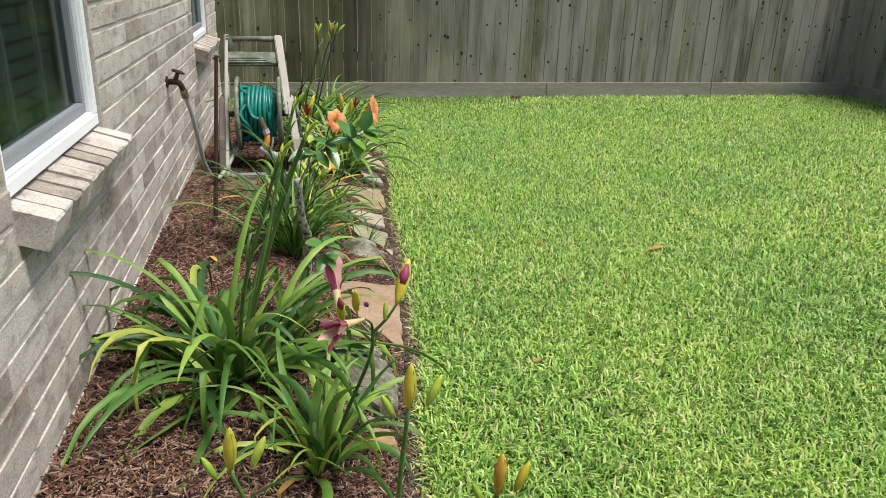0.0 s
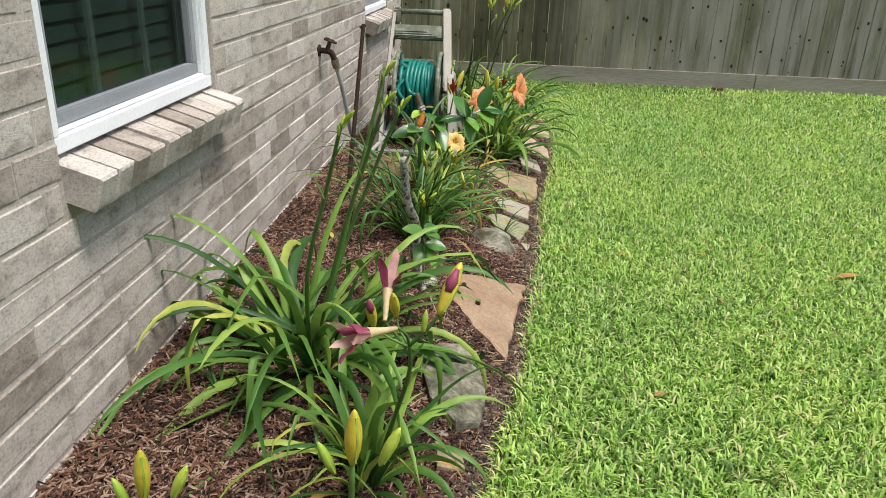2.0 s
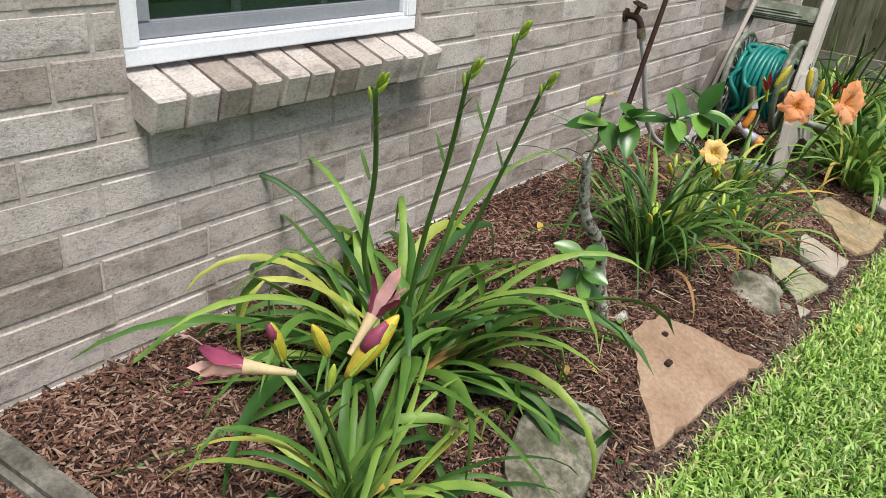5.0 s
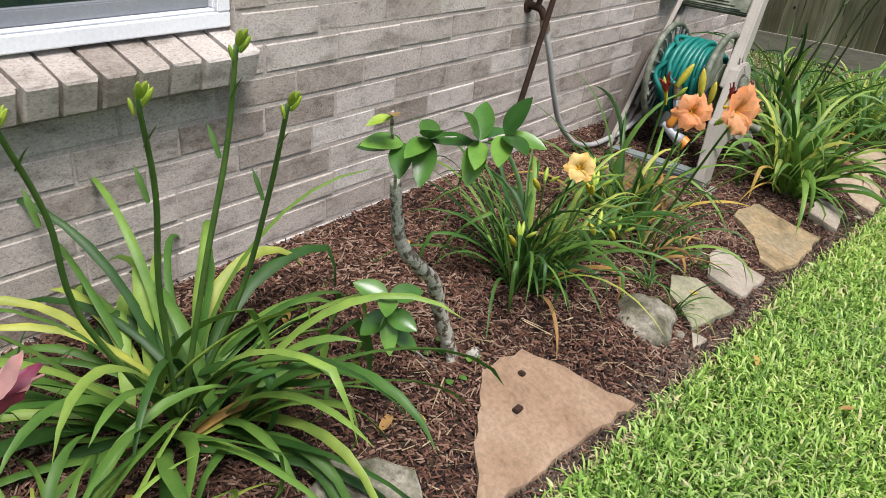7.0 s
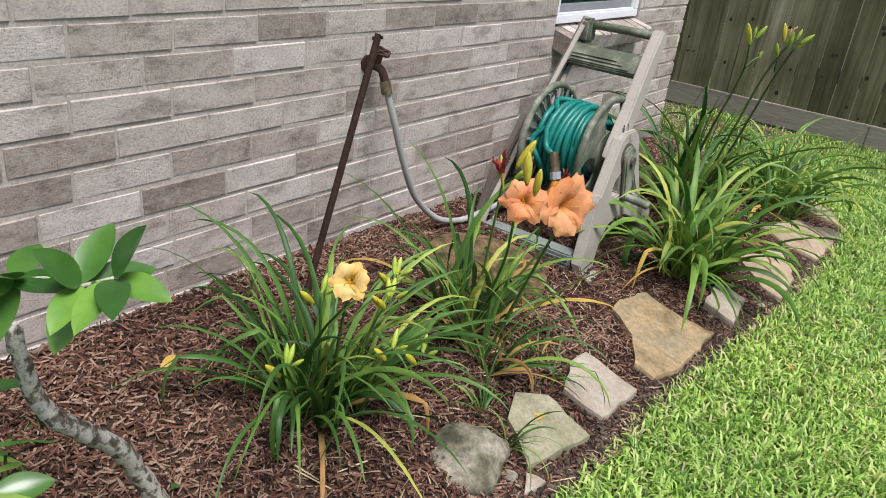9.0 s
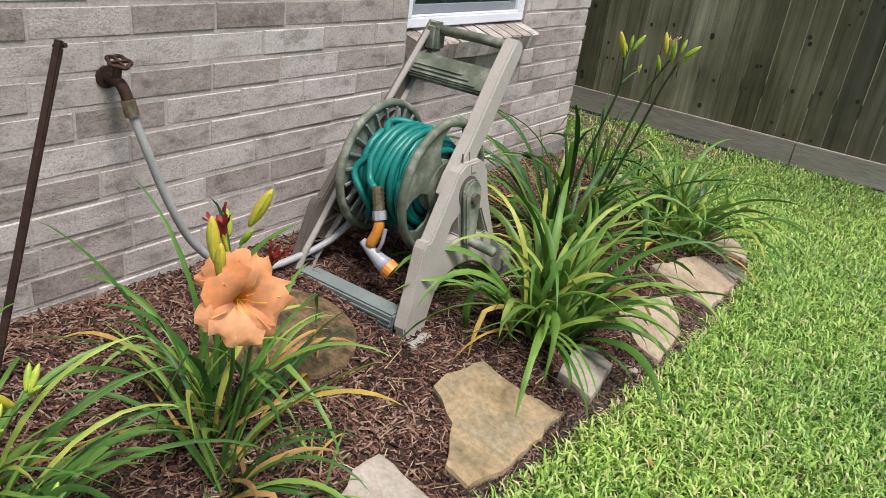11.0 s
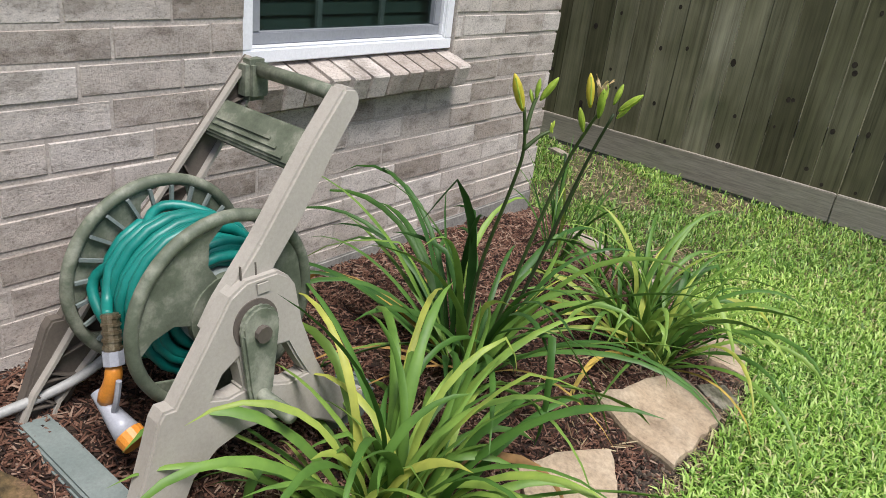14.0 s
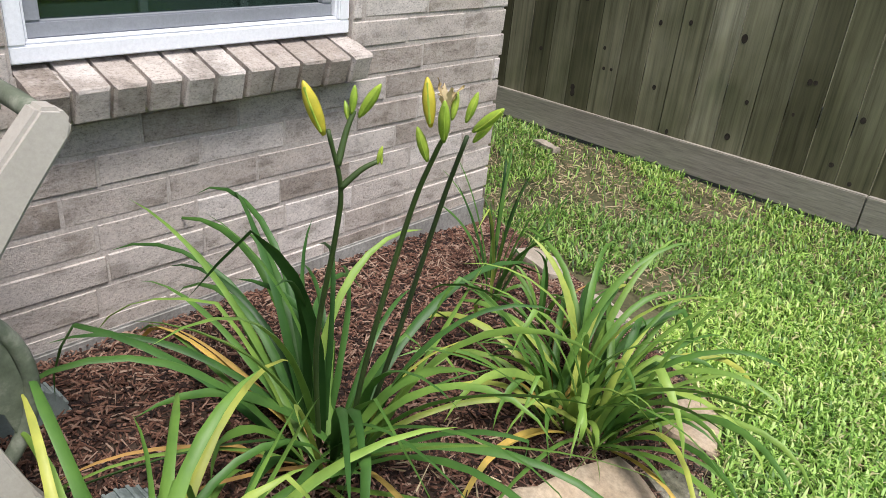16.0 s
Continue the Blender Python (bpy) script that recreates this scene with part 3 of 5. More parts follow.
def boulder(name, at, size, material, label, seed):
    bm = bmesh.new()
    bmesh.ops.create_icosphere(bm, subdivisions=4, radius=1)
    for v in bm.verts:
        d = v.co.normalized()
        k = 1 + noise.noise(d * 1.3 + Vector((seed, 0, 0))) * 0.28 + noise.noise(d * 4 + Vector((seed, 5, 0))) * 0.09 + noise.noise(d * 11 + Vector((0, seed, 0))) * 0.03
        v.co = Vector((d.x * size[0], d.y * size[1], d.z * size[2])) * k
    bmesh.ops.translate(bm, vec=at, verts=bm.verts)
    return solo(name, from_bm(bm), material, label, "rock", "border flagstones", smooth=True)


flagstone("flagstone", [(0.118, 3.44), (0.19, 3.485), (0.405, 3.58), (0.368, 3.31), (0.33, 2.975), (0.24, 3.08), (0.10, 3.285)], 0.05, M_SAND, "large flat tan flagstone at the edge of the bed", "flagstone", 0.002, 1)
flagstone("rock", [(0.065, 2.80), (0.12, 2.89), (0.19, 2.935), (0.238, 2.905), (0.275, 2.73), (0.262, 2.60), (0.20, 2.55), (0.12, 2.62)], 0.08, M_GREYROCK, "grey mossy flat rock at the lawn edge", "rock", 0.018, 3, round_off=0.008)
flagstone("flagstone", [(0.15, 2.465), (0.22, 2.475), (0.235, 2.41), (0.165, 2.375)], 0.03, M_GOLD, "small tan stone at the edge of the bed", "flagstone", 0.0, 2)
boulder("rock", (0.245, 3.915, 0.005), (0.105, 0.11, 0.075), M_GREYROCK, "grey green rounded rock at the lawn edge", 8)
flagstone("flagstone", [(0.225, 4.17), (0.285, 4.25), (0.432, 4.239), (0.379, 4.0), (0.264, 4.075)], 0.05, M_MOSSTONE, "greenish grey flat stone at the edge of the bed", "flagstone", 0.004, 3)
flagstone("flagstone", [(0.385, 3.985), (0.43, 4.01), (0.415, 3.93)], 0.03, M_PALE, "small pointed stone chip below the flat stone", "flagstone", 0.0, 14)
flagstone("flagstone", [(0.255, 4.43), (0.261, 4.52), (0.437, 4.534), (0.423, 4.324), (0.30, 4.312)], 0.05, M_PALE, "pale tan flat stone at the edge of the bed", "flagstone", 0.006, 4)
flagstone("flagstone", [(0.198, 4.88), (0.236, 5.022), (0.39, 5.026), (0.49, 5.07), (0.486, 4.776), (0.45, 4.629), (0.379, 4.632), (0.312, 4.753), (0.206, 4.81)], 0.05, M_GOLD, "broad yellowish flagstone at the edge of the bed", "flagstone", 0.004, 5)
flagstone("flagstone", [(0.383, 5.38), (0.498, 5.38), (0.519, 5.18), (0.404, 5.18)], 0.06, M_PALE, "small pale limestone block at the edge of the bed", "flagstone", 0.016, 6)
flagstone("flagstone", [(0.345, 5.72), (0.40, 5.88), (0.467, 5.985), (0.536, 5.90), (0.582, 5.80), (0.588, 5.56), (0.51, 5.57)], 0.05, M_SANDPALE, "tan flagstone under the daylily leaves", "flagstone", 0.004, 7)
flagstone("flagstone", [(0.335, 6.12), (0.385, 6.30), (0.44, 6.47), (0.52, 6.46), (0.615, 6.41), (0.608, 6.08), (0.469, 6.077)], 0.07, M_SANDPALE, "broad tan flagstone with dark streaks", "flagstone", 0.012, 8)
flagstone("flagstone", [(0.50, 6.49), (0.56, 6.59), (0.625, 6.55), (0.60, 6.46)], 0.04, M_GREYROCK, "small grey stone at the edge of the bed", "flagstone", 0.0, 9)
flagstone("flagstone", [(0.407, 6.678), (0.43, 6.93), (0.52, 6.87), (0.588, 6.712), (0.482, 6.665)], 0.05, M_SANDPALE, "tan flagstone beside the daylily", "flagstone", 0.008, 10)
flagstone("flagstone", [(-0.36, 7.06), (-0.35, 7.21), (-0.26, 7.225), (-0.14, 7.12), (-0.17, 7.03)], 0.05, M_PALE, "pale flat stone at the end of the bed", "flagstone", 0.012, 11)
flagstone("flagstone", [(-0.07, 7.08), (-0.02, 7.17), (0.13, 7.11), (0.10, 7.0)], 0.04, M_PALE, "pale flat stone at the end of the bed", "flagstone", 0.01, 12)
circle = [(-0.20 + 0.215 * math.cos(2 * math.pi * k / 24), 4.64 + 0.215 * math.sin(2 * math.pi * k / 24)) for k in range(24)]
flagstone("stepping_stone", circle, 0.045, M_ROUND, "round brown stepping stone with lichen, in the mulch", "stepping stone", 0.0, 13, "", round_off=0.004)
for k, (x, y, s) in enumerate([(0.36, 3.95, 0.018), (0.36, 3.40, 0.012), (0.47, 4.60, 0.016), (0.165, 2.52, 0.014), (0.30, 2.50, 0.018), (0.54, 5.45, 0.018), (0.10, 2.53, 0.011), (0.44, 5.14, 0.010)]):
    boulder("pebble", (x, y, rise(x, y) + s * 0.3), (s * 1.2, s, s * 0.7), M_PALE if k % 2 else M_GREYROCK, "small loose stone in the edging dirt", 20 + k)

# ---- tap, hose, stake ----
tap = thing("garden_tap", (WX, 4.44, 0.75), "rusty brass garden tap on the brick wall", "tap")
part("flange", turn_geo(sweep([(0, 0, 0), (0.008, 0, 0)], 0.028, 14), pose(WX - 0.002, 4.44, 0.745)), M_RUST, tap)
part("body", sweep(bend([(WX, 4.44, 0.745), (WX + 0.035, 4.44, 0.745), (WX + 0.06, 4.443, 0.735), (WX + 0.075, 4.448, 0.70)], 5), 0.014, 10), M_RUST, tap, smooth=True)
part("valve", sweep([(WX + 0.04, 4.44, 0.745), (WX + 0.055, 4.44, 0.79)], [0.012, 0.009], 10), M_RUST, tap)
wheel = [(0.026 * math.cos(a) * (1 + 0.12 * math.cos(5 * a)), 0.026 * math.sin(a) * (1 + 0.12 * math.cos(5 * a)), 0) for a in [2 * math.pi * k / 30 for k in range(31)]]
part("handwheel", merge(turn_geo(sweep(wheel, 0.005, 6), pose(WX + 0.056, 4.44, 0.793, 0, 20, 0)), turn_geo(box(-0.026, 0.026, -0.003, 0.003, -0.003, 0.003), pose(WX + 0.056, 4.44, 0.793, 0, 20, 0)), turn_geo(box(-0.003, 0.003, -0.026, 0.026, -0.0035, 0.0035), pose(WX + 0.056, 4.44, 0.793, 0, 20, 0))), M_RUST, tap, "worn handwheel")
part("coupling", sweep([(WX + 0.073, 4.447, 0.705), (WX + 0.082, 4.452, 0.665)], 0.018, 12), M_BRASS, tap, "brass hose coupling")
hose_line = bend([(WX + 0.080, 4.452, 0.672), (WX + 0.10, 4.475, 0.58), (WX + 0.115, 4.52, 0.44), (WX + 0.125, 4.59, 0.30), (WX + 0.15, 4.69, 0.20), (WX + 0.17, 4.80, 0.165), (WX + 0.19, 4.90, 0.17), (WX + 0.225, 5.04, 0.21), (WX + 0.25, 5.16, 0.29)], 7)
solo("leader_hose", sweep(hose_line, 0.0115, 10), M_GREYHOSE, "grey rubber hose from the tap to the reel", "hose", smooth=True)
stake = thing("garden_stake", (-0.405, 3.975, rise(-0.405, 3.975) - 0.05), "dark rusty iron stake leaning in the mulch", "stake")
part("post", sweep([(-0.405, 3.975, 0.09), (-0.355, 4.182, 0.90)], 0.0085, 6), M_RUST, stake)
part("rib", sweep([(-0.394, 3.974, 0.09), (-0.351, 4.183, 0.885)], 0.004, 5), M_RUST, stake)
part("stud", sweep([(-0.372, 4.18, 0.885), (-0.345, 4.189, 0.892)], 0.005, 6), M_RUST, stake)

# ---- hose reel ----
def taper(geo):
    """The cart narrows towards its handle."""
    return [Vector((v[0] - 0.12 * (v[2] - 0.10), v[1], v[2])) for v in geo[0]], geo[1]


RX0 = -0.425
AX_Y, AX_Z, RIM = 5.215, 0.445, 0.205
reel = thing("hose_reel_cart", (-0.19, 5.1, 0.09), "taupe plastic hose reel cart with teal hose wound on it", "hose reel")


def side_panel(x0, x1, name):
    arm = [(5.12, 0.455), (5.15, 0.45), (5.26, 0.50), (5.285, 0.548), (5.36, 0.63), (5.455, 0.753), (5.522, 0.832), (5.53, 0.855), (5.518, 0.875), (5.488, 0.88), (5.40, 0.785), (5.25, 0.605), (5.155, 0.505)]
    return part(name, taper(extrude_x(arm, x0, x1, 0.006)), M_TAUPE, reel, "long taupe side arm", smooth=False)


side_panel(-0.032, 0.014, "side_arm")
FRONT_EDGE = [(4.895, 0.095), (4.945, 0.20), (4.995, 0.265), (5.155, 0.485), (5.25, 0.585), (5.495, 0.88)]
BACK_EDGE = [(4.965, 0.09), (5.00, 0.16), (5.085, 0.245), (5.255, 0.47), (5.33, 0.56), (5.54, 0.84)]


def plate(edge_a, edge_b, x0, x1):
    """A strip between two edge lines in the y-z plane, thick along x."""
    v, f = [], []
    for a, b in zip(edge_a, edge_b):
        v += [(x0, *a), (x0, *b), (x1, *b), (x1, *a)]
    for k in range(len(edge_a) - 1):
        f += [(4 * k + i, 4 * k + (i + 1) % 4, 4 * k + 4 + (i + 1) % 4, 4 * k + 4 + i) for i in range(4)]
    n = 4 * (len(edge_a) - 1)
    f += [(3, 2, 1, 0), (n, n + 1, n + 2, n + 3)]
    return v, f


def inset(line, dy, dz):
    return [(y + dy, z + dz) for y, z in line]


# Inner arm and ribs take the shade-darkened taupe.
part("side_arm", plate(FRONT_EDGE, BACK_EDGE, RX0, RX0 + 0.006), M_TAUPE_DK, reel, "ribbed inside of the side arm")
part("arm_edge", plate(FRONT_EDGE, inset(FRONT_EDGE, 0.006, -0.005), RX0 + 0.0065, RX0 + 0.024), M_TAUPE, reel)
part("arm_edge", plate(BACK_EDGE, inset(BACK_EDGE, -0.006, 0.005), RX0 + 0.0065, RX0 + 0.024), M_TAUPE, reel)
for k in range(14):
    s = 0.35 + k * 0.325
    i0, q = int(s), s - int(s)
    a = [FRONT_EDGE[i0][c] + (FRONT_EDGE[i0 + 1][c] - FRONT_EDGE[i0][c]) * q for c in (0, 1)]
    s2 = min(s + (0.25 if k % 2 else -0.15), 4.95)
    i1, q1 = int(s2), s2 - int(s2)
    b = [BACK_EDGE[i1][c] + (BACK_EDGE[i1 + 1][c] - BACK_EDGE[i1][c]) * q1 for c in (0, 1)]
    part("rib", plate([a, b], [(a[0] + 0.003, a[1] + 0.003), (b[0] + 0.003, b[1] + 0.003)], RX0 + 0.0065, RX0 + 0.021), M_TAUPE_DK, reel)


def leg(x0, x1):
    out = [(4.905, 0.12), (4.912, 0.07), (5.0, 0.07), (5.02, 0.125), (5.055, 0.185), (5.11, 0.222), (5.17, 0.234), (5.24, 0.228), (5.31, 0.20), (5.38, 0.158), (5.42, 0.13), (5.50, 0.145), (5.51, 0.185), (5.445, 0.21), (5.40, 0.255), (5.37, 0.315), (5.335, 0.42), (5.322, 0.505), (5.305, 0.53), (5.28, 0.546), (5.205, 0.546), (5.165, 0.525), (5.10, 0.44), (5.03, 0.35), (5.008, 0.352), (4.995, 0.335), (4.945, 0.21)]
    gap_front = [(5.108, 0.335), (5.135, 0.375), (5.17, 0.395), (5.18, 0.325), (5.145, 0.322)]
    gap_rear = [(5.258, 0.39), (5.293, 0.385), (5.312, 0.345), (5.338, 0.298), (5.29, 0.295), (5.235, 0.315)]
    bm = bmesh.new()
    x = x0
    loops = []
    for pts in (out, gap_front, gap_rear):
        vs = [bm.verts.new((x, y, z)) for y, z in pts]
        loops += [bm.edges.new((vs[i], vs[(i + 1) % len(vs)])) for i in range(len(vs))]
    bmesh.ops.triangle_fill(bm, edges=loops, use_beauty=True)
    ext = bmesh.ops.extrude_face_region(bm, geom=bm.faces[:])
    bmesh.ops.translate(bm, vec=(x1 - x0, 0, 0), verts=[g for g in ext["geom"] if isinstance(g, bmesh.types.BMVert)])
    bmesh.ops.recalc_face_normals(bm, faces=bm.faces[:])
    rim = [e for e in bm.edges if len(e.link_faces) == 2 and e.calc_face_angle() > 1.2]
    bmesh.ops.bevel(bm, geom=rim, offset=0.005, segments=2, affect="EDGES")
    return from_bm(bm)


part("leg_frame", taper(leg(-0.012, 0.030)), M_TAUPE, reel, "taupe leg frame round the crank")
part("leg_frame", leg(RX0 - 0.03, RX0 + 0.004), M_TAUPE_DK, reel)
part("foot_plate", box(-0.03, 0.075, 4.895, 4.99, 0.05, 0.088, 0.004), M_TAUPE, reel)
part("base_bar", box(RX0 + 0.02, -0.02, 4.905, 4.975, 0.085, 0.145, 0.006), M_SLATE, reel, "green grey base bar")
for k in range(3):
    part("base_groove", box(RX0 + 0.03, -0.025, 4.9005, 4.9045, 0.093 + k * 0.014, 0.099 + k * 0.014), M_SLATE, reel)
part("cross_panel", turn_geo(box(RX0 + 0.01, -0.075, -0.045, 0.045, -0.02, 0.012, 0.006), pose(0, 5.41, 0.745, 52, 0, 0)), M_SAGE, reel, "faded sage green cross panel")
for k in range(3):
    part("panel_step", turn_geo(box(RX0 + 0.03, RX0 + 0.28 - k * 0.03, -0.003, 0.003, 0.0125, 0.0155), pose(0, 5.39 + k * 0.009, 0.722 + k * 0.0115, 52, 0, 0)), M_SAGE, reel)
part("handle_bar", sweep([(RX0 + 0.02, 5.505, 0.852), (-0.22, 5.505, 0.855), (-0.085, 5.505, 0.852)], 0.0165, 12), M_SAGE, reel, "chipped sage green handle bar", smooth=True)
part("handle_corner", merge(box(RX0, RX0 + 0.05, 5.47, 5.535, 0.78, 0.875, 0.012)), M_SAGE, reel)
part("axle", sweep([(RX0 - 0.01, AX_Y, AX_Z), (0.02, AX_Y, AX_Z)], 0.018, 10), M_TAUPE_DK, reel)
part("drum", sweep([(-0.335, AX_Y, AX_Z), (-0.115, AX_Y, AX_Z)], 0.085, 20), M_SLATE, reel, smooth=True)


def rim_disc(x, flat, name):
    rim = sweep([(x, AX_Y + RIM * math.cos(a), AX_Z + RIM * math.sin(a)) for a in [2 * math.pi * k / 48 for k in range(49)]], 0.0135, 10, False)
    w = part(name, rim, M_SAGE, reel, "round sage green reel flange", smooth=True)
    hub = sweep([(x - 0.008, AX_Y, AX_Z), (x + 0.008, AX_Y, AX_Z)], 0.085, 28)
    part("hub", hub, M_SAGE, w)
    for k in range(3):
        a0 = radians(25 + 120 * k)
        out = []
        for da, r in ((-0.75, 0.07), (-0.60, 0.12), (-0.72, 0.165), (-0.95, 0.197), (-0.5, 0.197), (0.0, 0.197), (0.5, 0.197), (0.80, 0.197), (0.66, 0.165), (0.55, 0.12), (0.75, 0.07)):
            out.append((AX_Y + r * math.cos(a0 + da), AX_Z + r * math.sin(a0 + da)))
        part("web", extrude_x(out, x - 0.004, x + 0.004, 0.001), M_SAGE, w)
    if not flat:
        for k in range(24):
            a = 2 * math.pi * k / 24
            part("flange_rib", sweep([(x + 0.012, AX_Y + 0.09 * math.cos(a), AX_Z + 0.09 * math.sin(a)), (x + 0.012, AX_Y + 0.195 * math.cos(a + 0.12), AX_Z + 0.195 * math.sin(a + 0.12))], 0.005, 4), M_SLATE, w)


rim_disc(-0.345, False, "flange")
rim_disc(-0.105, True, "flange")
coil = []
for layer, (rad, turns, x0, x1) in enumerate(((0.098, 9, -0.325, -0.125), (0.118, 9, -0.13, -0.32), (0.137, 8, -0.315, -0.14), (0.155, 5, -0.16, -0.29))):
    for k in range(turns * 20):
        s = k / (turns * 20)
        a = 2 * math.pi * s * turns + layer
        wob = 0.006 * math.sin(a * 1.7 + layer * 2)
        coil.append((x0 + (x1 - x0) * s + 0.008 * math.sin(a * 0.9 + layer), AX_Y + (rad + wob) * math.cos(a), AX_Z + (rad + wob) * math.sin(a)))
coil += bend([coil[-1], (-0.262, 5.05, 0.46), (-0.225, 5.03, 0.445)], 6)[1:]
part("hose_coil", sweep(coil, 0.0115, 9), M_TEAL, reel, "teal garden hose wound on the drum", smooth=True)
loops = [(-0.30 + 0.03 * math.sin(k * 0.5), AX_Y + (0.156 + 0.010 * math.sin(k * 0.31)) * math.cos(0.6 + k * 0.105), AX_Z - 0.01 + (0.154 + 0.012 * math.sin(k * 0.27)) * math.sin(0.6 + k * 0.105)) for k in range(62)]
part("hose_loop", sweep(loops, 0.0115, 9), M_TEAL, reel, "loose loop of teal hose", smooth=True)
HUB_Y, HUB_Z = 5.217, 0.455
crank_line = [(HUB_Y + 0.046 * math.cos(radians(w)), HUB_Z + 0.046 * math.sin(radians(w))) for w in range(-10, 191, 20)] + [(5.178, 0.33), (5.182, 0.305), (5.197, 0.294), (5.222, 0.296), (5.236, 0.31)]
part("crank_socket", taper(sweep([(0.0302, HUB_Y, HUB_Z), (0.0325, HUB_Y, HUB_Z)], 0.053, 28)), M_TAUPE_DK, reel)
crank = part("crank_arm", taper(extrude_x(crank_line, 0.033, 0.051, 0.006)), M_SAGE, reel, "sage green crank arm")
part("crank_bolt", taper(sweep([(0.051, HUB_Y + 0.006, HUB_Z - 0.004), (0.0545, HUB_Y + 0.006, HUB_Z - 0.004)], [0.006, 0.004], 10)), M_TAUPE, crank)
part("crank_knob", sweep([(0.015, 5.207, 0.312), (0.03, 5.208, 0.31), (0.105, 5.213, 0.302), (0.112, 5.2135, 0.301)], [0.017, 0.015, 0.0165, 0.012], 14), M_SAGE, crank, "sage green turning knob", smooth=True)
part("latch", taper(box(0.0, 0.033, 5.222, 5.256, 0.512, 0.538, 0.003)), M_TAUPE, reel, "moulded latch on the leg frame")
for y in (5.20, 5.235):
    part("latch_pin", taper(box(0.012, 0.016, y, y + 0.003, 0.545, 0.572)), M_TAUPE_DK, reel)
for x in (-0.045, RX0 - 0.02):
    wheel = part("wheel", sweep([(x, 5.49, 0.125), (x + 0.045, 5.49, 0.125)], 0.075, 24), M_SLATE, reel, "ridged grey wheel")
    part("tread", merge(*[sweep([(x - 0.001, 5.49 + 0.076 * math.cos(a), 0.125 + 0.076 * math.sin(a)), (x + 0.046, 5.49 + 0.076 * math.cos(a), 0.125 + 0.076 * math.sin(a))], 0.004, 4) for a in [2 * math.pi * k / 22 for k in range(22)]]), M_SLATE, wheel)
sprayer = thing("spray_nozzle", (-0.185, 5.02, 0.3), "orange and grey spray nozzle hanging from the teal hose", "spray nozzle")
part("coupling", sweep([(-0.215, 5.03, 0.455), (-0.19, 5.018, 0.385)], 0.0165, 12), M_BRASS, sprayer, "ribbed brass coupling")
for k in range(5):
    part("collar", sweep([(-0.214 + k * 0.005, 5.03 - k * 0.0026, 0.452 - k * 0.014), (-0.2125 + k * 0.005, 5.029 - k * 0.0026, 0.447 - k * 0.014)], 0.019, 12), M_BRASS, sprayer)
part("tail_nut", sweep([(-0.191, 5.018, 0.388), (-0.182, 5.014, 0.362)], 0.021, 8), M_NOZGREY, sprayer, "grey tail nut")
part("grip", sweep(bend([(-0.182, 5.014, 0.362), (-0.182, 5.008, 0.325), (-0.20, 5.0, 0.275)], 4), [0.013, 0.016, 0.017, 0.017, 0.017, 0.017, 0.018, 0.018, 0.016], 10), M_ORANGE, sprayer, "orange grip", smooth=True)
part("head_body", sweep([(-0.225, 4.995, 0.285), (-0.195, 5.0, 0.262), (-0.16, 5.005, 0.24), (-0.135, 5.008, 0.228)], [0.012, 0.016, 0.023, 0.027], 14), M_NOZGREY, sprayer, "grey nozzle head", smooth=True)
part("dial_ring", sweep([(-0.135, 5.008, 0.228), (-0.112, 5.012, 0.216)], [0.029, 0.028], 16), M_ORANGE, sprayer, "orange dial ring")
part("trigger", sweep(bend([(-0.15, 5.005, 0.345), (-0.155, 5.0, 0.30), (-0.17, 5.0, 0.265)], 4), 0.006, 6), M_NOZGREY, sprayer)

# ---- downspout and splash block ----
spout = thing("downspout", (WX + 0.05, 1.62, 0.5), "white metal downspout ending at the bed", "downspout", kind="structure")
part("pipe", box(WX + 0.012, WX + 0.072, 1.56, 1.66, 0.30, WALL_TOP - 0.01, 0.008), M_VINYL, spout)
part("shoe", turn_geo(box(-0.03, 0.03, -0.05, 0.05, -0.15, 0.06, 0.008), pose(WX + 0.07, 1.67, 0.27, 0, -38, 20)), M_VINYL, spout)
splash = thing("splash_block", (-0.43, 1.80, 0.15), "grey concrete splash block in the mulch", "splash block")
SPLASH = pose(-0.43, 1.79, 0.165, 0, 4, 8)
part("trough", turn_geo(box(-0.14, 0.20, -0.064, 0.064, -0.06, 0.006, 0.008), SPLASH), M_SPLASH, splash)
part("side_lip", turn_geo(box(-0.14, 0.20, -0.13, -0.0645, -0.06, 0.035, 0.014), SPLASH), M_SPLASH, splash)
part("side_lip", turn_geo(box(-0.14, 0.20, 0.0645, 0.13, -0.06, 0.035, 0.014), SPLASH), M_SPLASH, splash)
solo("drain_cover", sweep([(2.39, 8.56, LAWN_Z), (2.39, 8.56, LAWN_Z + 0.045)], [0.06, 0.05], 16), M_RUST, "small dark drain cover by the fence", "drain cover")
flagstone("concrete_scrap", [(-1.22, 8.36), (-1.20, 8.42), (-1.04, 8.37), (-1.06, 8.33)], 0.03, M_PALE, "pale concrete scrap by the fence", "stone", 0.02, 31, "")

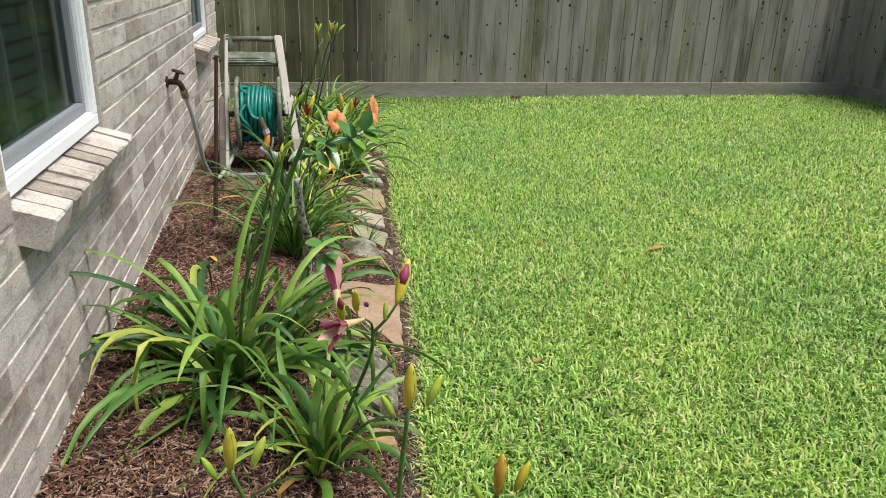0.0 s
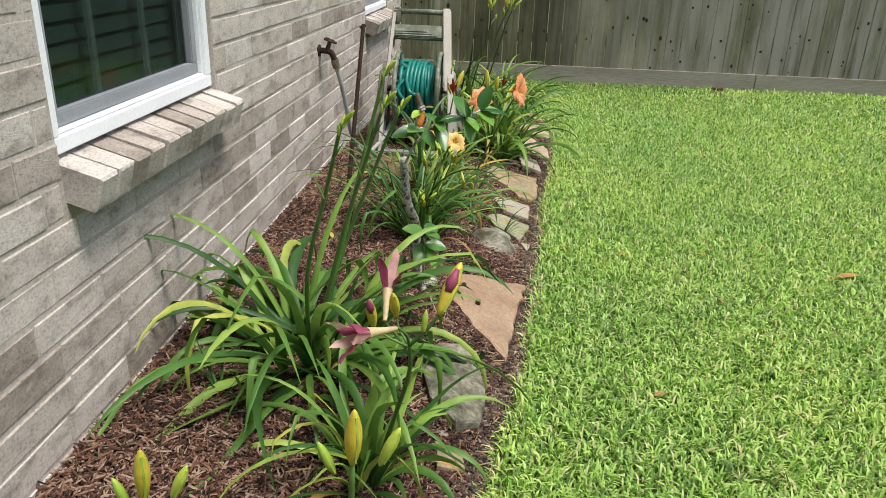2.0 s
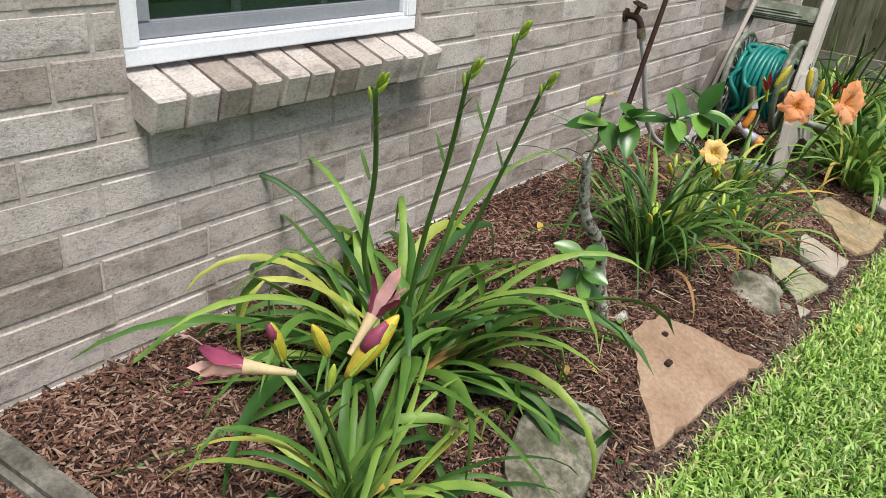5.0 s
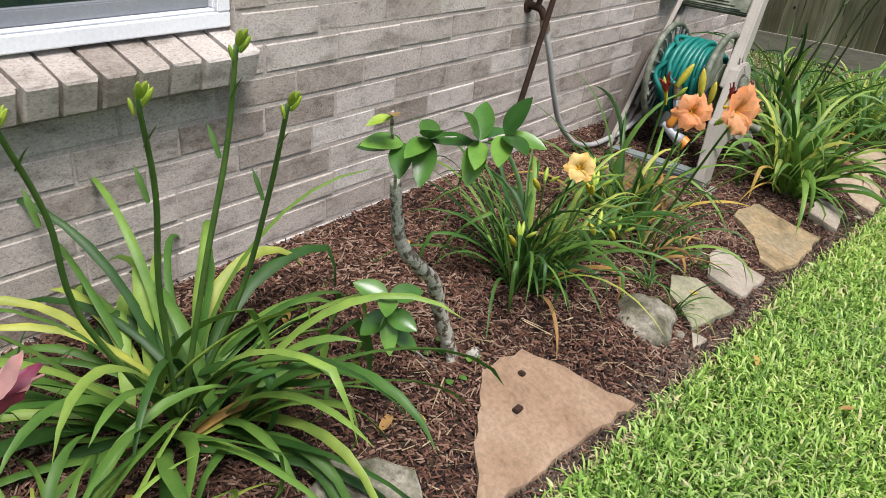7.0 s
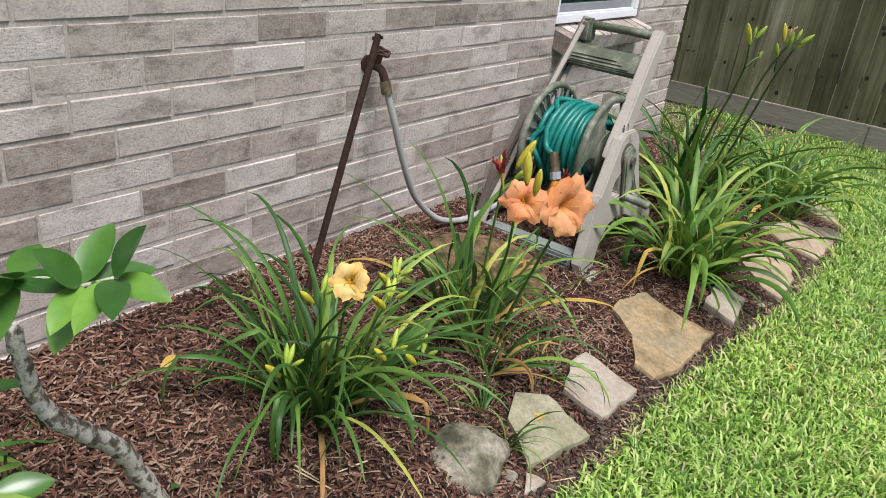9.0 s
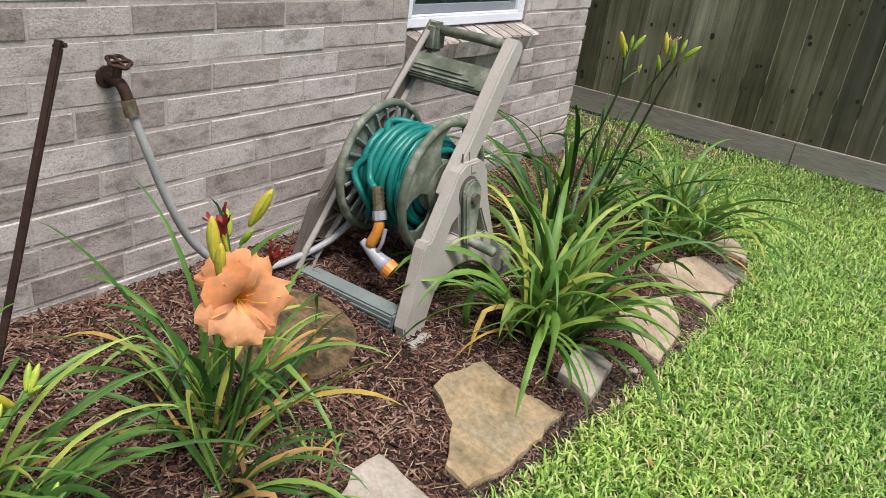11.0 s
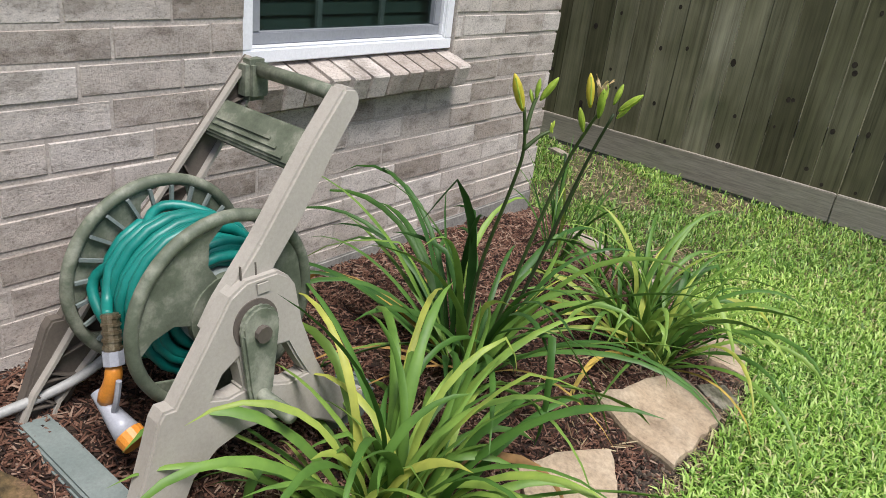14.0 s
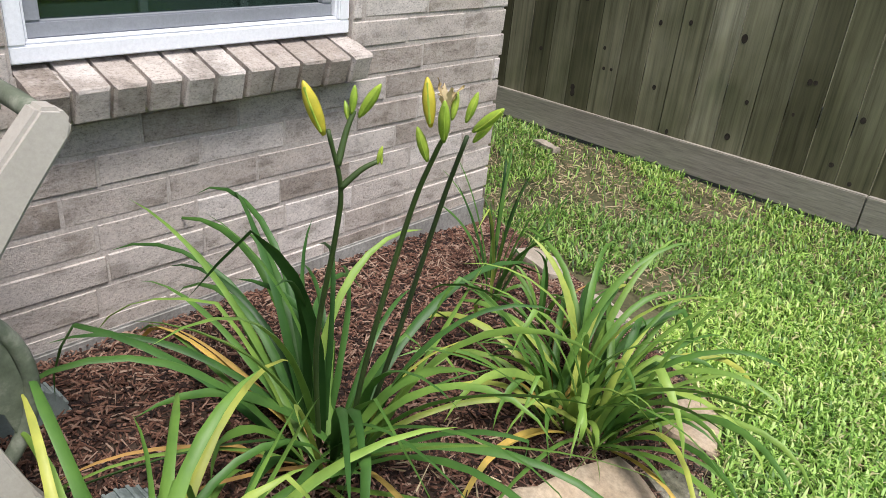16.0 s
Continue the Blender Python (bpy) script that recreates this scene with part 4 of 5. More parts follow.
# ---- plants ----
def blade(base, az, el, length, width, droop, kink=None, twist=0.0, seg=11, fold=0.28):
    """A strap leaf: rises from its base at el degrees, bows over by droop degrees, ends in a point."""
    p = Vector(base)
    verts, faces = [], []
    step = length / seg
    a, e = radians(az), el
    for i in range(seg + 1):
        s = i / seg
        d = Vector((math.cos(a) * math.cos(radians(e)), math.sin(a) * math.cos(radians(e)), math.sin(radians(e))))
        side = Vector((-math.sin(a), math.cos(a), 0))
        up = d.cross(side) * -1
        w = width * (0.55 + 0.45 * min(1, s * 4)) * max(0.0, 1 - s ** 3.2) ** 0.8 * 0.5
        roll = radians(twist * s)
        sd = side * math.cos(roll) + up * math.sin(roll)
        un = up * math.cos(roll) - side * math.sin(roll)
        if i == seg:
            verts.append(p.copy())
        else:
            wav = 1 + 0.12 * math.sin(i * 2.1 + az)
            w *= wav
            verts += [p - sd * w + un * w * fold, p - un * w * fold * 0.6, p + sd * w + un * w * fold]
        p = p + d * step
        floor = rise(p.x, p.y) + 0.008
        if p.z < floor:
            p.z = floor
            e = max(e, -8)
        e -= droop / seg * (0.2 + 1.6 * s)
        if kink and abs(s - kink[0]) < 0.5 / seg:
            e -= kink[1]
        a += radians(twist * 0.12 / seg * 6)
    for i in range(seg - 1):
        for k in (0, 1):
            q = i * 3 + k
            faces.append((q, q + 1, q + 4, q + 3))
    q = (seg - 1) * 3
    faces += [(q, q + 1, q + 3), (q + 1, q + 2, q + 3)]
    return verts, faces


def daylily(at, label, n, length, width, lean, droop, seed, dry=0.05, core=0.05, mats=None, flop=0.2):
    """A clump of several leaf fans, each leaf a part of its own."""
    r = random.Random(seed)
    x, y = at
    plant = thing("daylily", (x, y, rise(x, y)), label, "daylily", "daylilies in the bed")
    mats = mats or [M_LEAF, M_LEAF, M_LEAF_LT]
    fans = max(2, n // 11)
    crowns = []
    for k in range(fans):
        a = k * 2.4 + r.uniform(-0.5, 0.5)
        d = core * math.sqrt((k + 0.3) / fans) * 1.3
        crowns.append((x + d * math.cos(a), y + d * math.sin(a), r.uniform(0, 180), r.uniform(-8, 8), math.degrees(a)))
    for k in range(n):
        cx, cy, plane, tip, out_way = crowns[k % fans]
        s = (k // fans + 0.5) / (n / fans)
        az = plane + (180 if (k // fans) % 2 else 0) + r.uniform(-42, 42)
        if r.random() < 0.45:
            az = out_way + r.uniform(-60, 60)
        el = lean[0] + (lean[1] - lean[0]) * s ** 0.75 + r.uniform(-7, 7) + tip
        off = 0.012 * r.random()
        base = (cx + off * math.cos(radians(az)), cy + off * math.sin(radians(az)), rise(cx, cy) - 0.005)
        ln = length * r.uniform(0.55, 1.18)
        kink = (r.uniform(0.4, 0.8), r.uniform(35, 85)) if r.random() < flop else None
        m = M_LEAF_DRY if r.random() < dry * 0.55 else r.choice(mats)
        if m == M_LEAF_DRY:
            el, ln = min(el, 40), ln * 0.8
        part("leaf", blade(base, az, min(el, 88), ln, width * r.uniform(0.65, 1.15), r.uniform(*droop), kink, r.uniform(-80, 80)), m, plant, "withered yellow brown leaf" if m == M_LEAF_DRY else "", True)
    return plant


def spindle(p, d, length, radius, sides=10, tip=0.15):
    prof = [(0, 0.28), (0.12, 0.6), (0.3, 0.9), (0.5, 1.0), (0.68, 0.93), (0.85, 0.62), (0.96, 0.3), (1.0, 0.08)]
    d = Vector(d).normalized()
    return sweep([Vector(p) + d * (length * s) for s, _ in prof], [radius * q for _, q in prof], sides)


def bud(parent, p, d, length, material, label=""):
    b = part("bud", spindle(p, d, length, length * 0.135), material, parent, label, True)
    part("bud_seam", sweep([Vector(p) + Vector(d).normalized() * length * 0.1 + Vector((length * 0.06, -length * 0.075, 0)), Vector(p) + Vector(d).normalized() * length * 0.55 + Vector((length * 0.08, -length * 0.10, 0)), Vector(p) + Vector(d).normalized() * length * 0.9 + Vector((length * 0.04, -length * 0.05, 0))], length * 0.025, 5), M_BUD, b)
    return b


def scape(plant, points, radius=0.0045, material=None, steps=6):
    line = bend(points, steps)
    n = len(line)
    return part("flower_stem", sweep(line, [radius * (1.15 - 0.45 * i / n) for i in range(n)], 8), material or M_STEM, plant, "", True)


def bract(stem, p, az, length=0.05, el=55):
    part("bract", blade(p, az, el, length, length * 0.22, 20, seg=5), M_STEM, stem, "", True)


def petal_geo(length, width, flare, az, wave, seed):
    """A petal that runs out along +z and curls outward, in the flower's own frame."""
    r = random.Random(seed)
    nu, nv = 9, 6
    verts, faces = [], []
    for i in range(nu + 1):
        s = i / nu
        out = 0.005 + length * (0.16 * s + flare * s * s)
        up = length * (0.95 * s - 0.42 * flare * 2 * s ** 3)
        w = width * (0.25 + 0.75 * (s / 0.6) ** 0.8 if s < 0.6 else max(0.12, math.sqrt(max(0.0, 1 - ((s - 0.6) / 0.42) ** 2))))
        for j in range(nv + 1):
            q = j / nv * 2 - 1
            ruffle = wave * abs(q) ** 2 * math.sin(s * 15 + q * 3 + seed) * s
            y = q * w * 0.5
            x = out + ruffle - 0.15 * w * q * q * (1 - s)
            verts.append(Vector((x, y, up + ruffle * 0.5 - abs(q) * 0.004)))
    for i in range(nu):
        for j in range(nv):
            a = i * (nv + 1) + j
            faces.append((a, a + 1, a + nv + 2, a + nv + 1))
    return turn_geo((verts, faces), pose(0, 0, 0, 0, 0, az))


def flower(plant, at, facing, size, petal_m, throat_m, label, flare=0.75, wave=0.006, rib_m=None, seed=1):
    m = Matrix.Translation(at) @ Vector(facing).to_track_quat("Z", "Y").to_matrix().to_4x4()
    core = part("flower", turn_geo(sweep([(0, 0, -0.35 * size), (0, 0, -0.1 * size), (0, 0, 0.05 * size)], [0.06 * size, 0.09 * size, 0.16 * size], 10, False), m), throat_m, plant, label, True)
    for k in range(6):
        wide = k % 2 == 0
        g = petal_geo(size * (1.0 if wide else 1.03), size * (1.15 if wide else 0.75), flare * (1 if wide else 1.1), 60 * k + 8, wave if wide else wave * 0.4, seed + k)
        g = ([v + Vector((0, 0, 0.0 if wide else -0.003)) for v in g[0]], g[1])
        part("petal", turn_geo(g, m), petal_m, core, "", True)
        if rib_m:
            part("petal_rib", turn_geo(turn_geo(sweep([(0.016 + 0.02 * size, 0, 0.1 * size), (0.012 + size * (0.08 + flare * 0.25), 0, 0.44 * size), (0.012 + size * (0.128 + flare * 0.64), 0, (0.76 - 0.42 * flare) * size)], 0.0008, 5), pose(0, 0, 0.0008, 0, 0, 60 * k + 8)), m), rib_m, core)
    g = turn_geo(sweep([(0.0, 0, 0), (0.004, 0, 0.05 * size)], [0.14 * size, 0.20 * size], 12, False), m)
    part("throat", g, throat_m, core)
    for k in range(5):
        a = 2 * math.pi * k / 5
        part("stamen", turn_geo(sweep([(0, 0, 0), (0.012 * math.cos(a), 0.012 * math.sin(a), 0.35 * size), (0.02 * math.cos(a) + 0.01, 0.02 * math.sin(a), 0.5 * size)], 0.0007, 4), m), throat_m, core)
    return core


def spent(plant, at, way, size, tips, tube, label, seed=1):
    """A closing, drooping bloom: a pale tube that opens into a few ragged folded petals."""
    d = Vector(way).normalized()
    at = Vector(at)
    core = part("spent_flower", sweep([at, at + d * size * 0.3, at + d * size * 0.55], [size * 0.035, size * 0.055, size * 0.09], 9, False), tube, plant, label, True)
    m = Matrix.Translation(at + d * size * 0.42) @ d.to_track_quat("Z", "Y").to_matrix().to_4x4()
    for k in range(6):
        g = petal_geo(size * (0.60 + 0.14 * (k % 3)), size * 0.17, 0.06 + 0.12 * (k % 2), 60 * k, 0.005, seed + k)
        part("petal", turn_geo(g, m), M_MAUVE if tips == M_PURPLE and k % 2 == 0 else tips, core, "", True)
    return core


# near plant with plum blooms, at the start of the bed
plum = daylily((0.01, 2.25), "daylily with faded plum blooms and buds", 52, 0.46, 0.022, (30, 82), (80, 165), 11, 0.12, 0.045, [M_LEAF_LT, M_LEAF, M_LEAF_LT])
st = scape(plum, [(0.02, 2.24, 0.05), (0.075, 2.19, 0.26), (0.125, 2.10, 0.46), (0.13, 2.065, 0.545)], 0.005)
bract(st, (0.127, 2.085, 0.50), 20)
bract(st, (0.075, 2.19, 0.27), 200)
scape(plum, [(0.128, 2.075, 0.52), (0.10, 2.12, 0.53), (0.068, 2.18, 0.525)], 0.003)
scape(plum, [(0.13, 2.065, 0.545), (0.125, 2.05, 0.575), (0.11, 2.046, 0.59)], 0.003)
scape(plum, [(0.13, 2.065, 0.545), (0.16, 2.06, 0.58), (0.182, 2.063, 0.612)], 0.0035)
spent(plum, (0.064, 2.19, 0.525), (-0.05, 0.85, 0.75), 0.125, M_PURPLE, M_CREAM, "fading plum bloom with a cream tube", 3)
spent(plum, (0.108, 2.046, 0.588), (-0.72, -0.81, 0.22), 0.125, M_PURPLE, M_CREAM, "drooping dark plum bloom with a cream tube", 9)
bud(plum, (0.182, 2.063, 0.612), (0.35, 0.55, 0.85), 0.105, M_YBUD, "yellow bud flushed plum")
part("bud_flush", sweep([(0.196, 2.08, 0.651), (0.203, 2.09, 0.668), (0.211, 2.102, 0.688)], [0.0085, 0.0118, 0.004], 8), M_PURPLE, plum, "plum flush on the bud", True)
bud(plum, (0.064, 2.064, 0.575), (-0.08, -0.25, 1.0), 0.07, M_YBUD, "yellow bud flushed plum")
part("bud_flush", sweep([(0.062, 2.052, 0.612), (0.06, 2.047, 0.628), (0.058, 2.043, 0.642)], [0.006, 0.008, 0.003], 7), M_PURPLE, plum, "plum flush on the bud", True)
scape(plum, [(0.128, 2.075, 0.535), (0.09, 2.07, 0.555), (0.064, 2.064, 0.578)], 0.0025)
bud(plum, (0.098, 2.115, 0.575), (-0.05, -0.45, 1.0), 0.07, M_YBUD)
scape(plum, [(0.127, 2.08, 0.535), (0.105, 2.105, 0.555), (0.098, 2.115, 0.58)], 0.0025)
bud(plum, (0.155, 2.06, 0.575), (0.1, 0.1, 1.0), 0.045, M_BUD)

# large leafy clump under the first window, with four tall stems
tall = daylily((-0.23, 2.66), "large leafy daylily with four tall budded stems", 104, 0.64, 0.030, (10, 70), (90, 165), 21, 0.04, 0.08, [M_LEAF_LT, M_LEAF_LT, M_LEAF], 0.32)
for tip, mid in (((-0.053, 2.35, 0.885), (-0.17, 2.47, 0.48)), ((0.01, 2.505, 0.90), (-0.12, 2.58, 0.50)), ((-0.018, 2.685, 0.94), (-0.12, 2.67, 0.52)), ((0.012, 2.755, 0.845), (-0.15, 2.765, 0.42))):
    tip, mid = Vector(tip), Vector(mid)
    st = scape(tall, [(-0.22, 2.65, 0.11), mid, mid.lerp(tip, 0.55) + Vector((0.0, 0.012, 0.01)), tip], 0.0055)
    bract(st, mid.lerp(tip, 0.55), 190, 0.06, 70)
    bract(st, mid.lerp(tip, 0.8), 30, 0.045, 60)
    for k in range(5):
        a = k * 1.9
        bud(tall, tip + Vector((0.006 * math.cos(a), 0.006 * math.sin(a), -0.012 * (k % 3))), (0.4 * math.cos(a) + 0.35, 0.4 * math.sin(a), 1.0), 0.036 - 0.005 * (k % 3), M_BUD)

# buds of the plant at the very start of the bed
first = daylily((0.10, 1.62), "daylily with orange tinged buds on tall stems", 18, 0.34, 0.018, (25, 75), (70, 140), 31, 0.1, 0.05, [M_LEAF_LT, M_LEAF])
for tip, stem_at, ms in (((0.13, 1.55, 0.68), (0.11, 1.60), (M_YBUD, M_BUD)), ((-0.135, 1.57, 0.585), (-0.08, 1.62), (M_YBUD, M_BUD)), ((0.262, 1.50, 0.545), (0.17, 1.58), (M_OBUD, M_YBUD, M_BUD))):
    tip = Vector(tip)
    st = scape(first, [(stem_at[0], stem_at[1], rise(*stem_at) - 0.01), Vector((*stem_at, 0.3)).lerp(tip, 0.45), tip], 0.0045)
    bud(first, tip, (0.05, 0, 1), 0.075, ms[0], "yellow bud flushed orange")
    bud(first, tip + Vector((0.03, 0.01, -0.005)), (0.45, 0.1, 1), 0.055, ms[1])
    bud(first, tip + Vector((-0.02, 0.0, -0.015)), (-0.5, 0.1, 1), 0.045, M_BUD)

# yellow flowering clump
yellow = daylily((-0.045, 3.72), "daylily with one open yellow bloom and many buds", 125, 0.52, 0.0155, (38, 87), (70, 160), 41, 0.07, 0.07, [M_LEAF, M_LEAF, M_LEAF_LT])
scape(yellow, [(-0.03, 3.72, 0.10), (0.01, 3.70, 0.32), (0.065, 3.665, 0.49), (0.09, 3.645, 0.525)], 0.0035)
flower(yellow, (0.095, 3.635, 0.535), (0.55, -0.75, 0.65), 0.043, M_YELLOW, M_THROAT, "open butter yellow bloom", 0.62, 0.005, None, 5)
for base, tip, n in (((0.0, 3.74), (0.09, 3.77, 0.45), 6), ((0.02, 3.72), (0.03, 3.86, 0.45), 5), ((0.0, 3.70), (0.14, 3.73, 0.36), 3), ((-0.02, 3.68), (0.0, 3.56, 0.33), 5), ((0.03, 3.75), (0.17, 3.80, 0.33), 3), ((-0.04, 3.70), (-0.01, 3.66, 0.46), 3)):
    tip = Vector(tip)
    scape(yellow, [(*base, 0.10), Vector((*base, 0.2)).lerp(tip, 0.5), tip], 0.003)
    for k in range(n):
        a = k * 2.2
        bud(yellow, tip + Vector((0.014 * math.cos(a), 0.014 * math.sin(a), -0.014 * (k % 3))), (0.8 * math.cos(a) + 0.2, 0.8 * math.sin(a), 0.9), 0.036 + 0.012 * (k % 3), M_YBUD if k % 3 == 2 else M_BUD)

# coral flowering clump beside the reel
coral = daylily((-0.03, 4.30), "daylily with coral blooms and browning leaves", 56, 0.50, 0.018, (40, 86), (55, 140), 51, 0.22, 0.07, [M_LEAF, M_LEAF_LT])
coral_b = daylily((0.11, 4.17), "young daylily fan with yellowing leaves", 24, 0.44, 0.016, (20, 80), (60, 140), 52, 0.35, 0.04, [M_LEAF_LT, M_LEAF])
for pts in ([(-0.02, 4.30, 0.1), (0.10, 4.22, 0.38), (0.135, 4.18, 0.55), (0.155, 4.165, 0.59)], [(0.10, 4.18, 0.08), (0.20, 4.15, 0.36), (0.30, 4.09, 0.60), (0.335, 4.06, 0.655)], [(-0.03, 4.32, 0.1), (0.0, 4.30, 0.35), (0.03, 4.27, 0.52), (0.045, 4.25, 0.60)]):
    scape(coral, pts, 0.004)
flower(coral, (0.165, 4.16, 0.60), (0.45, -0.75, 0.30), 0.056, M_CORAL, M_THROAT, "open coral orange bloom", 0.75, 0.008, M_CORAL_RIB, 4)
flower(coral, (0.31, 4.045, 0.668), (0.9, -0.35, 0.12), 0.08, M_CORAL, M_THROAT, "open coral orange bloom", 0.60, 0.014, M_CORAL_RIB, 14)
spent(coral, (0.05, 4.25, 0.575), (-0.15, -0.2, 1.0), 0.085, M_WINE, M_YBUD, "wilted dark red bloom", 6)
spent(coral, (0.255, 4.15, 0.645), (0.2, 0.1, 0.6), 0.06, M_WINE, M_OBUD, "wilted dark red bloom", 8)
bud(coral, (0.20, 4.095, 0.665), (-0.1, 0.0, 1), 0.08, M_YBUD, "tall yellow bud")
bud(coral, (0.235, 4.075, 0.655), (0.1, -0.05, 1), 0.068, M_YBUD)
bud(coral, (0.26, 4.09, 0.60), (0.7, -0.2, 0.7), 0.065, M_BUD)
bud(coral, (0.03, 4.27, 0.60), (-0.3, 0.1, 1), 0.055, M_BUD)
bud(coral, (0.05, 4.30, 0.62), (0.3, 0.3, 0.8), 0.09, M_YBUD)
bud(coral, (0.07, 4.26, 0.60), (0.5, 0.1, 0.7), 0.05, M_BUD)

# clumps past the reel
daylily((0.255, 5.36), "lush arching daylily beside the hose reel", 112, 0.60, 0.027, (28, 84), (80, 160), 61, 0.06, 0.07, [M_LEAF_LT, M_LEAF_LT, M_LEAF_LT])
bloomers = daylily((0.02, 5.93), "dark green daylily with two tall budded stems", 68, 0.70, 0.024, (30, 82), (60, 140), 71, 0.07, 0.06, [M_LEAF, M_LEAF, M_LEAF_LT])
for pts in ([(0.0, 5.92, 0.07), (0.06, 5.86, 0.40), (0.13, 5.84, 0.66), (0.152, 5.83, 0.76), (0.155, 5.80, 0.86)], [(0.152, 5.83, 0.76), (0.17, 5.855, 0.79), (0.185, 5.875, 0.805)], [(0.155, 5.82, 0.80), (0.15, 5.84, 0.85), (0.15, 5.855, 0.88)], [(0.05, 5.95, 0.07), (0.13, 5.93, 0.40), (0.20, 5.94, 0.70), (0.245, 5.94, 0.82), (0.265, 5.94, 0.86)], [(0.06, 5.97, 0.07), (0.16, 5.97, 0.42), (0.24, 5.97, 0.72), (0.29, 5.96, 0.86)]):
    scape(bloomers, pts, 0.005, M_STEM_DK)
bud(bloomers, (0.158, 5.79, 0.855), (-0.25, -0.3, 1), 0.085, M_YBUD, "plump yellow bud")
bud(bloomers, (0.15, 5.85, 0.875), (0.0, 0.1, 1), 0.045, M_BUD)
bud(bloomers, (0.155, 5.86, 0.87), (0.5, 0.3, 1), 0.065, M_BUD)
bud(bloomers, (0.145, 5.85, 0.86), (-0.5, 0.1, 1), 0.035, M_BUD)
bud(bloomers, (0.185, 5.875, 0.80), (0.2, 0.1, 1), 0.032, M_BUD)
bud(bloomers, (0.19, 5.88, 0.80), (-0.4, 0.1, 1), 0.025, M_BUD)
for p, d, ln, mm in (((0.25, 5.92, 0.87), (-0.2, 0, 1), 0.075, M_YBUD), ((0.27, 5.93, 0.85), (0.1, -0.2, 1), 0.07, M_BUD), ((0.24, 5.93, 0.81), (-0.2, -0.3, 1), 0.06, M_BUD), ((0.30, 5.96, 0.87), (0.8, 0.2, 0.8), 0.065, M_BUD), ((0.285, 5.96, 0.88), (0.2, 0.2, 1), 0.05, M_BUD), ((0.265, 5.95, 0.88), (-0.1, 0.3, 1), 0.045, M_BUD), ((0.295, 5.97, 0.85), (0.5, 0.4, 0.9), 0.05, M_BUD)):
    bud(bloomers, p, d, ln, mm)
spent(bloomers, (0.255, 5.945, 0.87), (0.02, 0.0, 1.0), 0.06, M_CREAM, M_CREAM, "pale peach closed bloom", 5)
part("leaf", blade((-0.02, 5.90, 0.06), 175, 66, 0.62, 0.02, 150, None, 30), M_LEAF, bloomers, "", True)
part("leaf", blade((-0.03, 5.92, 0.06), 200, 52, 0.62, 0.022, 95, None, -20), M_LEAF, bloomers, "", True)
part("leaf", blade((-0.03, 5.95, 0.06), 215, 42, 0.66, 0.022, 80, None, 20), M_LEAF, bloomers, "", True)
daylily((0.30, 6.50), "pale green daylily spilling over the lawn edge", 104, 0.56, 0.023, (30, 85), (75, 160), 81, 0.10, 0.07, [M_LEAF_LT, M_LEAF_LT, M_LEAF_LT])
daylily((-0.20, 6.72), "thin dark leaved plant near the house corner", 26, 0.42, 0.012, (58, 86), (15, 60), 91, 0.06, 0.09, [M_LEAF, M_LEAF, M_LEAF_LT])
daylily((0.04, 6.72), "small pale daylily behind the larger clump", 18, 0.34, 0.014, (35, 82), (40, 110), 92, 0.1, 0.06, [M_LEAF_LT, M_LEAF])
daylily((0.27, 4.02), "low grassy tuft beside the rock", 30, 0.17, 0.006, (20, 75), (50, 120), 101, 0.05, 0.06, [M_LEAF, M_LEAF_LT])
daylily((0.22, 4.36), "low grassy tuft between the stones", 26, 0.15, 0.006, (20, 75), (50, 120), 102, 0.05, 0.05, [M_LEAF, M_LEAF_LT])
daylily((-0.35, 2.40), "small tuft of thin leaves in the mulch", 14, 0.18, 0.008, (35, 80), (40, 110), 103, 0.0, 0.05, [M_LEAF, M_LEAF])


# ---- shrub ----
def oval_leaf(base, way, up, length, width, cup=0.2):
    d, u = Vector(way).normalized(), Vector(up)
    s = d.cross(u).normalized()
    u = s.cross(d)
    verts, faces = [], []
    nu = 8
    for i in range(nu + 1):
        t = i / nu
        w = width * 0.5 * (math.sin(math.pi * t ** 0.85) ** 0.75 if 0 < t < 1 else 0.0) + 0.0004
        bow = -0.18 * length * t * t
        c = Vector(base) + d * (length * t) + u * bow
        verts += [c - s * w + u * w * cup, c - s * w * 0.5 + u * w * cup * 0.2, c, c + s * w * 0.5 + u * w * cup * 0.2, c + s * w + u * w * cup]
    for i in range(nu):
        for k in range(4):
            a = i * 5 + k
            faces.append((a, a + 1, a + 6, a + 5))
    return verts, faces


shrub = thing("camellia_shrub", (0.0, 3.29, 0.09), "small bent shrub with a lichen covered trunk and glossy leaves", "shrub")
trunk_line = bend([(0.012, 3.285, 0.05), (0.008, 3.262, 0.13), (0.002, 3.215, 0.262), (0.01, 3.173, 0.352), (0.002, 3.105, 0.43), (-0.010, 3.075, 0.48), (-0.014, 3.062, 0.55), (-0.018, 3.055, 0.625)], 6)
part("trunk", sweep([p + Vector((noise.noise((i * 0.6, 1, 0)), noise.noise((i * 0.6, 7, 0)), 0)) * 0.004 for i, p in enumerate(trunk_line)], [0.0205 - 0.009 * i / len(trunk_line) + 0.003 * noise.noise((i * 0.8, 2, 2)) for i in range(len(trunk_line))], 12), M_BARK, shrub, "crooked trunk with pale lichen", True)
part("stub", sweep(bend([(0.03, 3.25, 0.06), (0.022, 3.255, 0.12), (0.015, 3.25, 0.16)], 4), 0.014, 8), M_BARK, shrub, "", True)
part("stub", sweep([(0.03, 3.31, 0.07), (0.065, 3.31, 0.115)], [0.017, 0.013], 8), M_BARK, shrub, "", True)
r = random.Random(5)
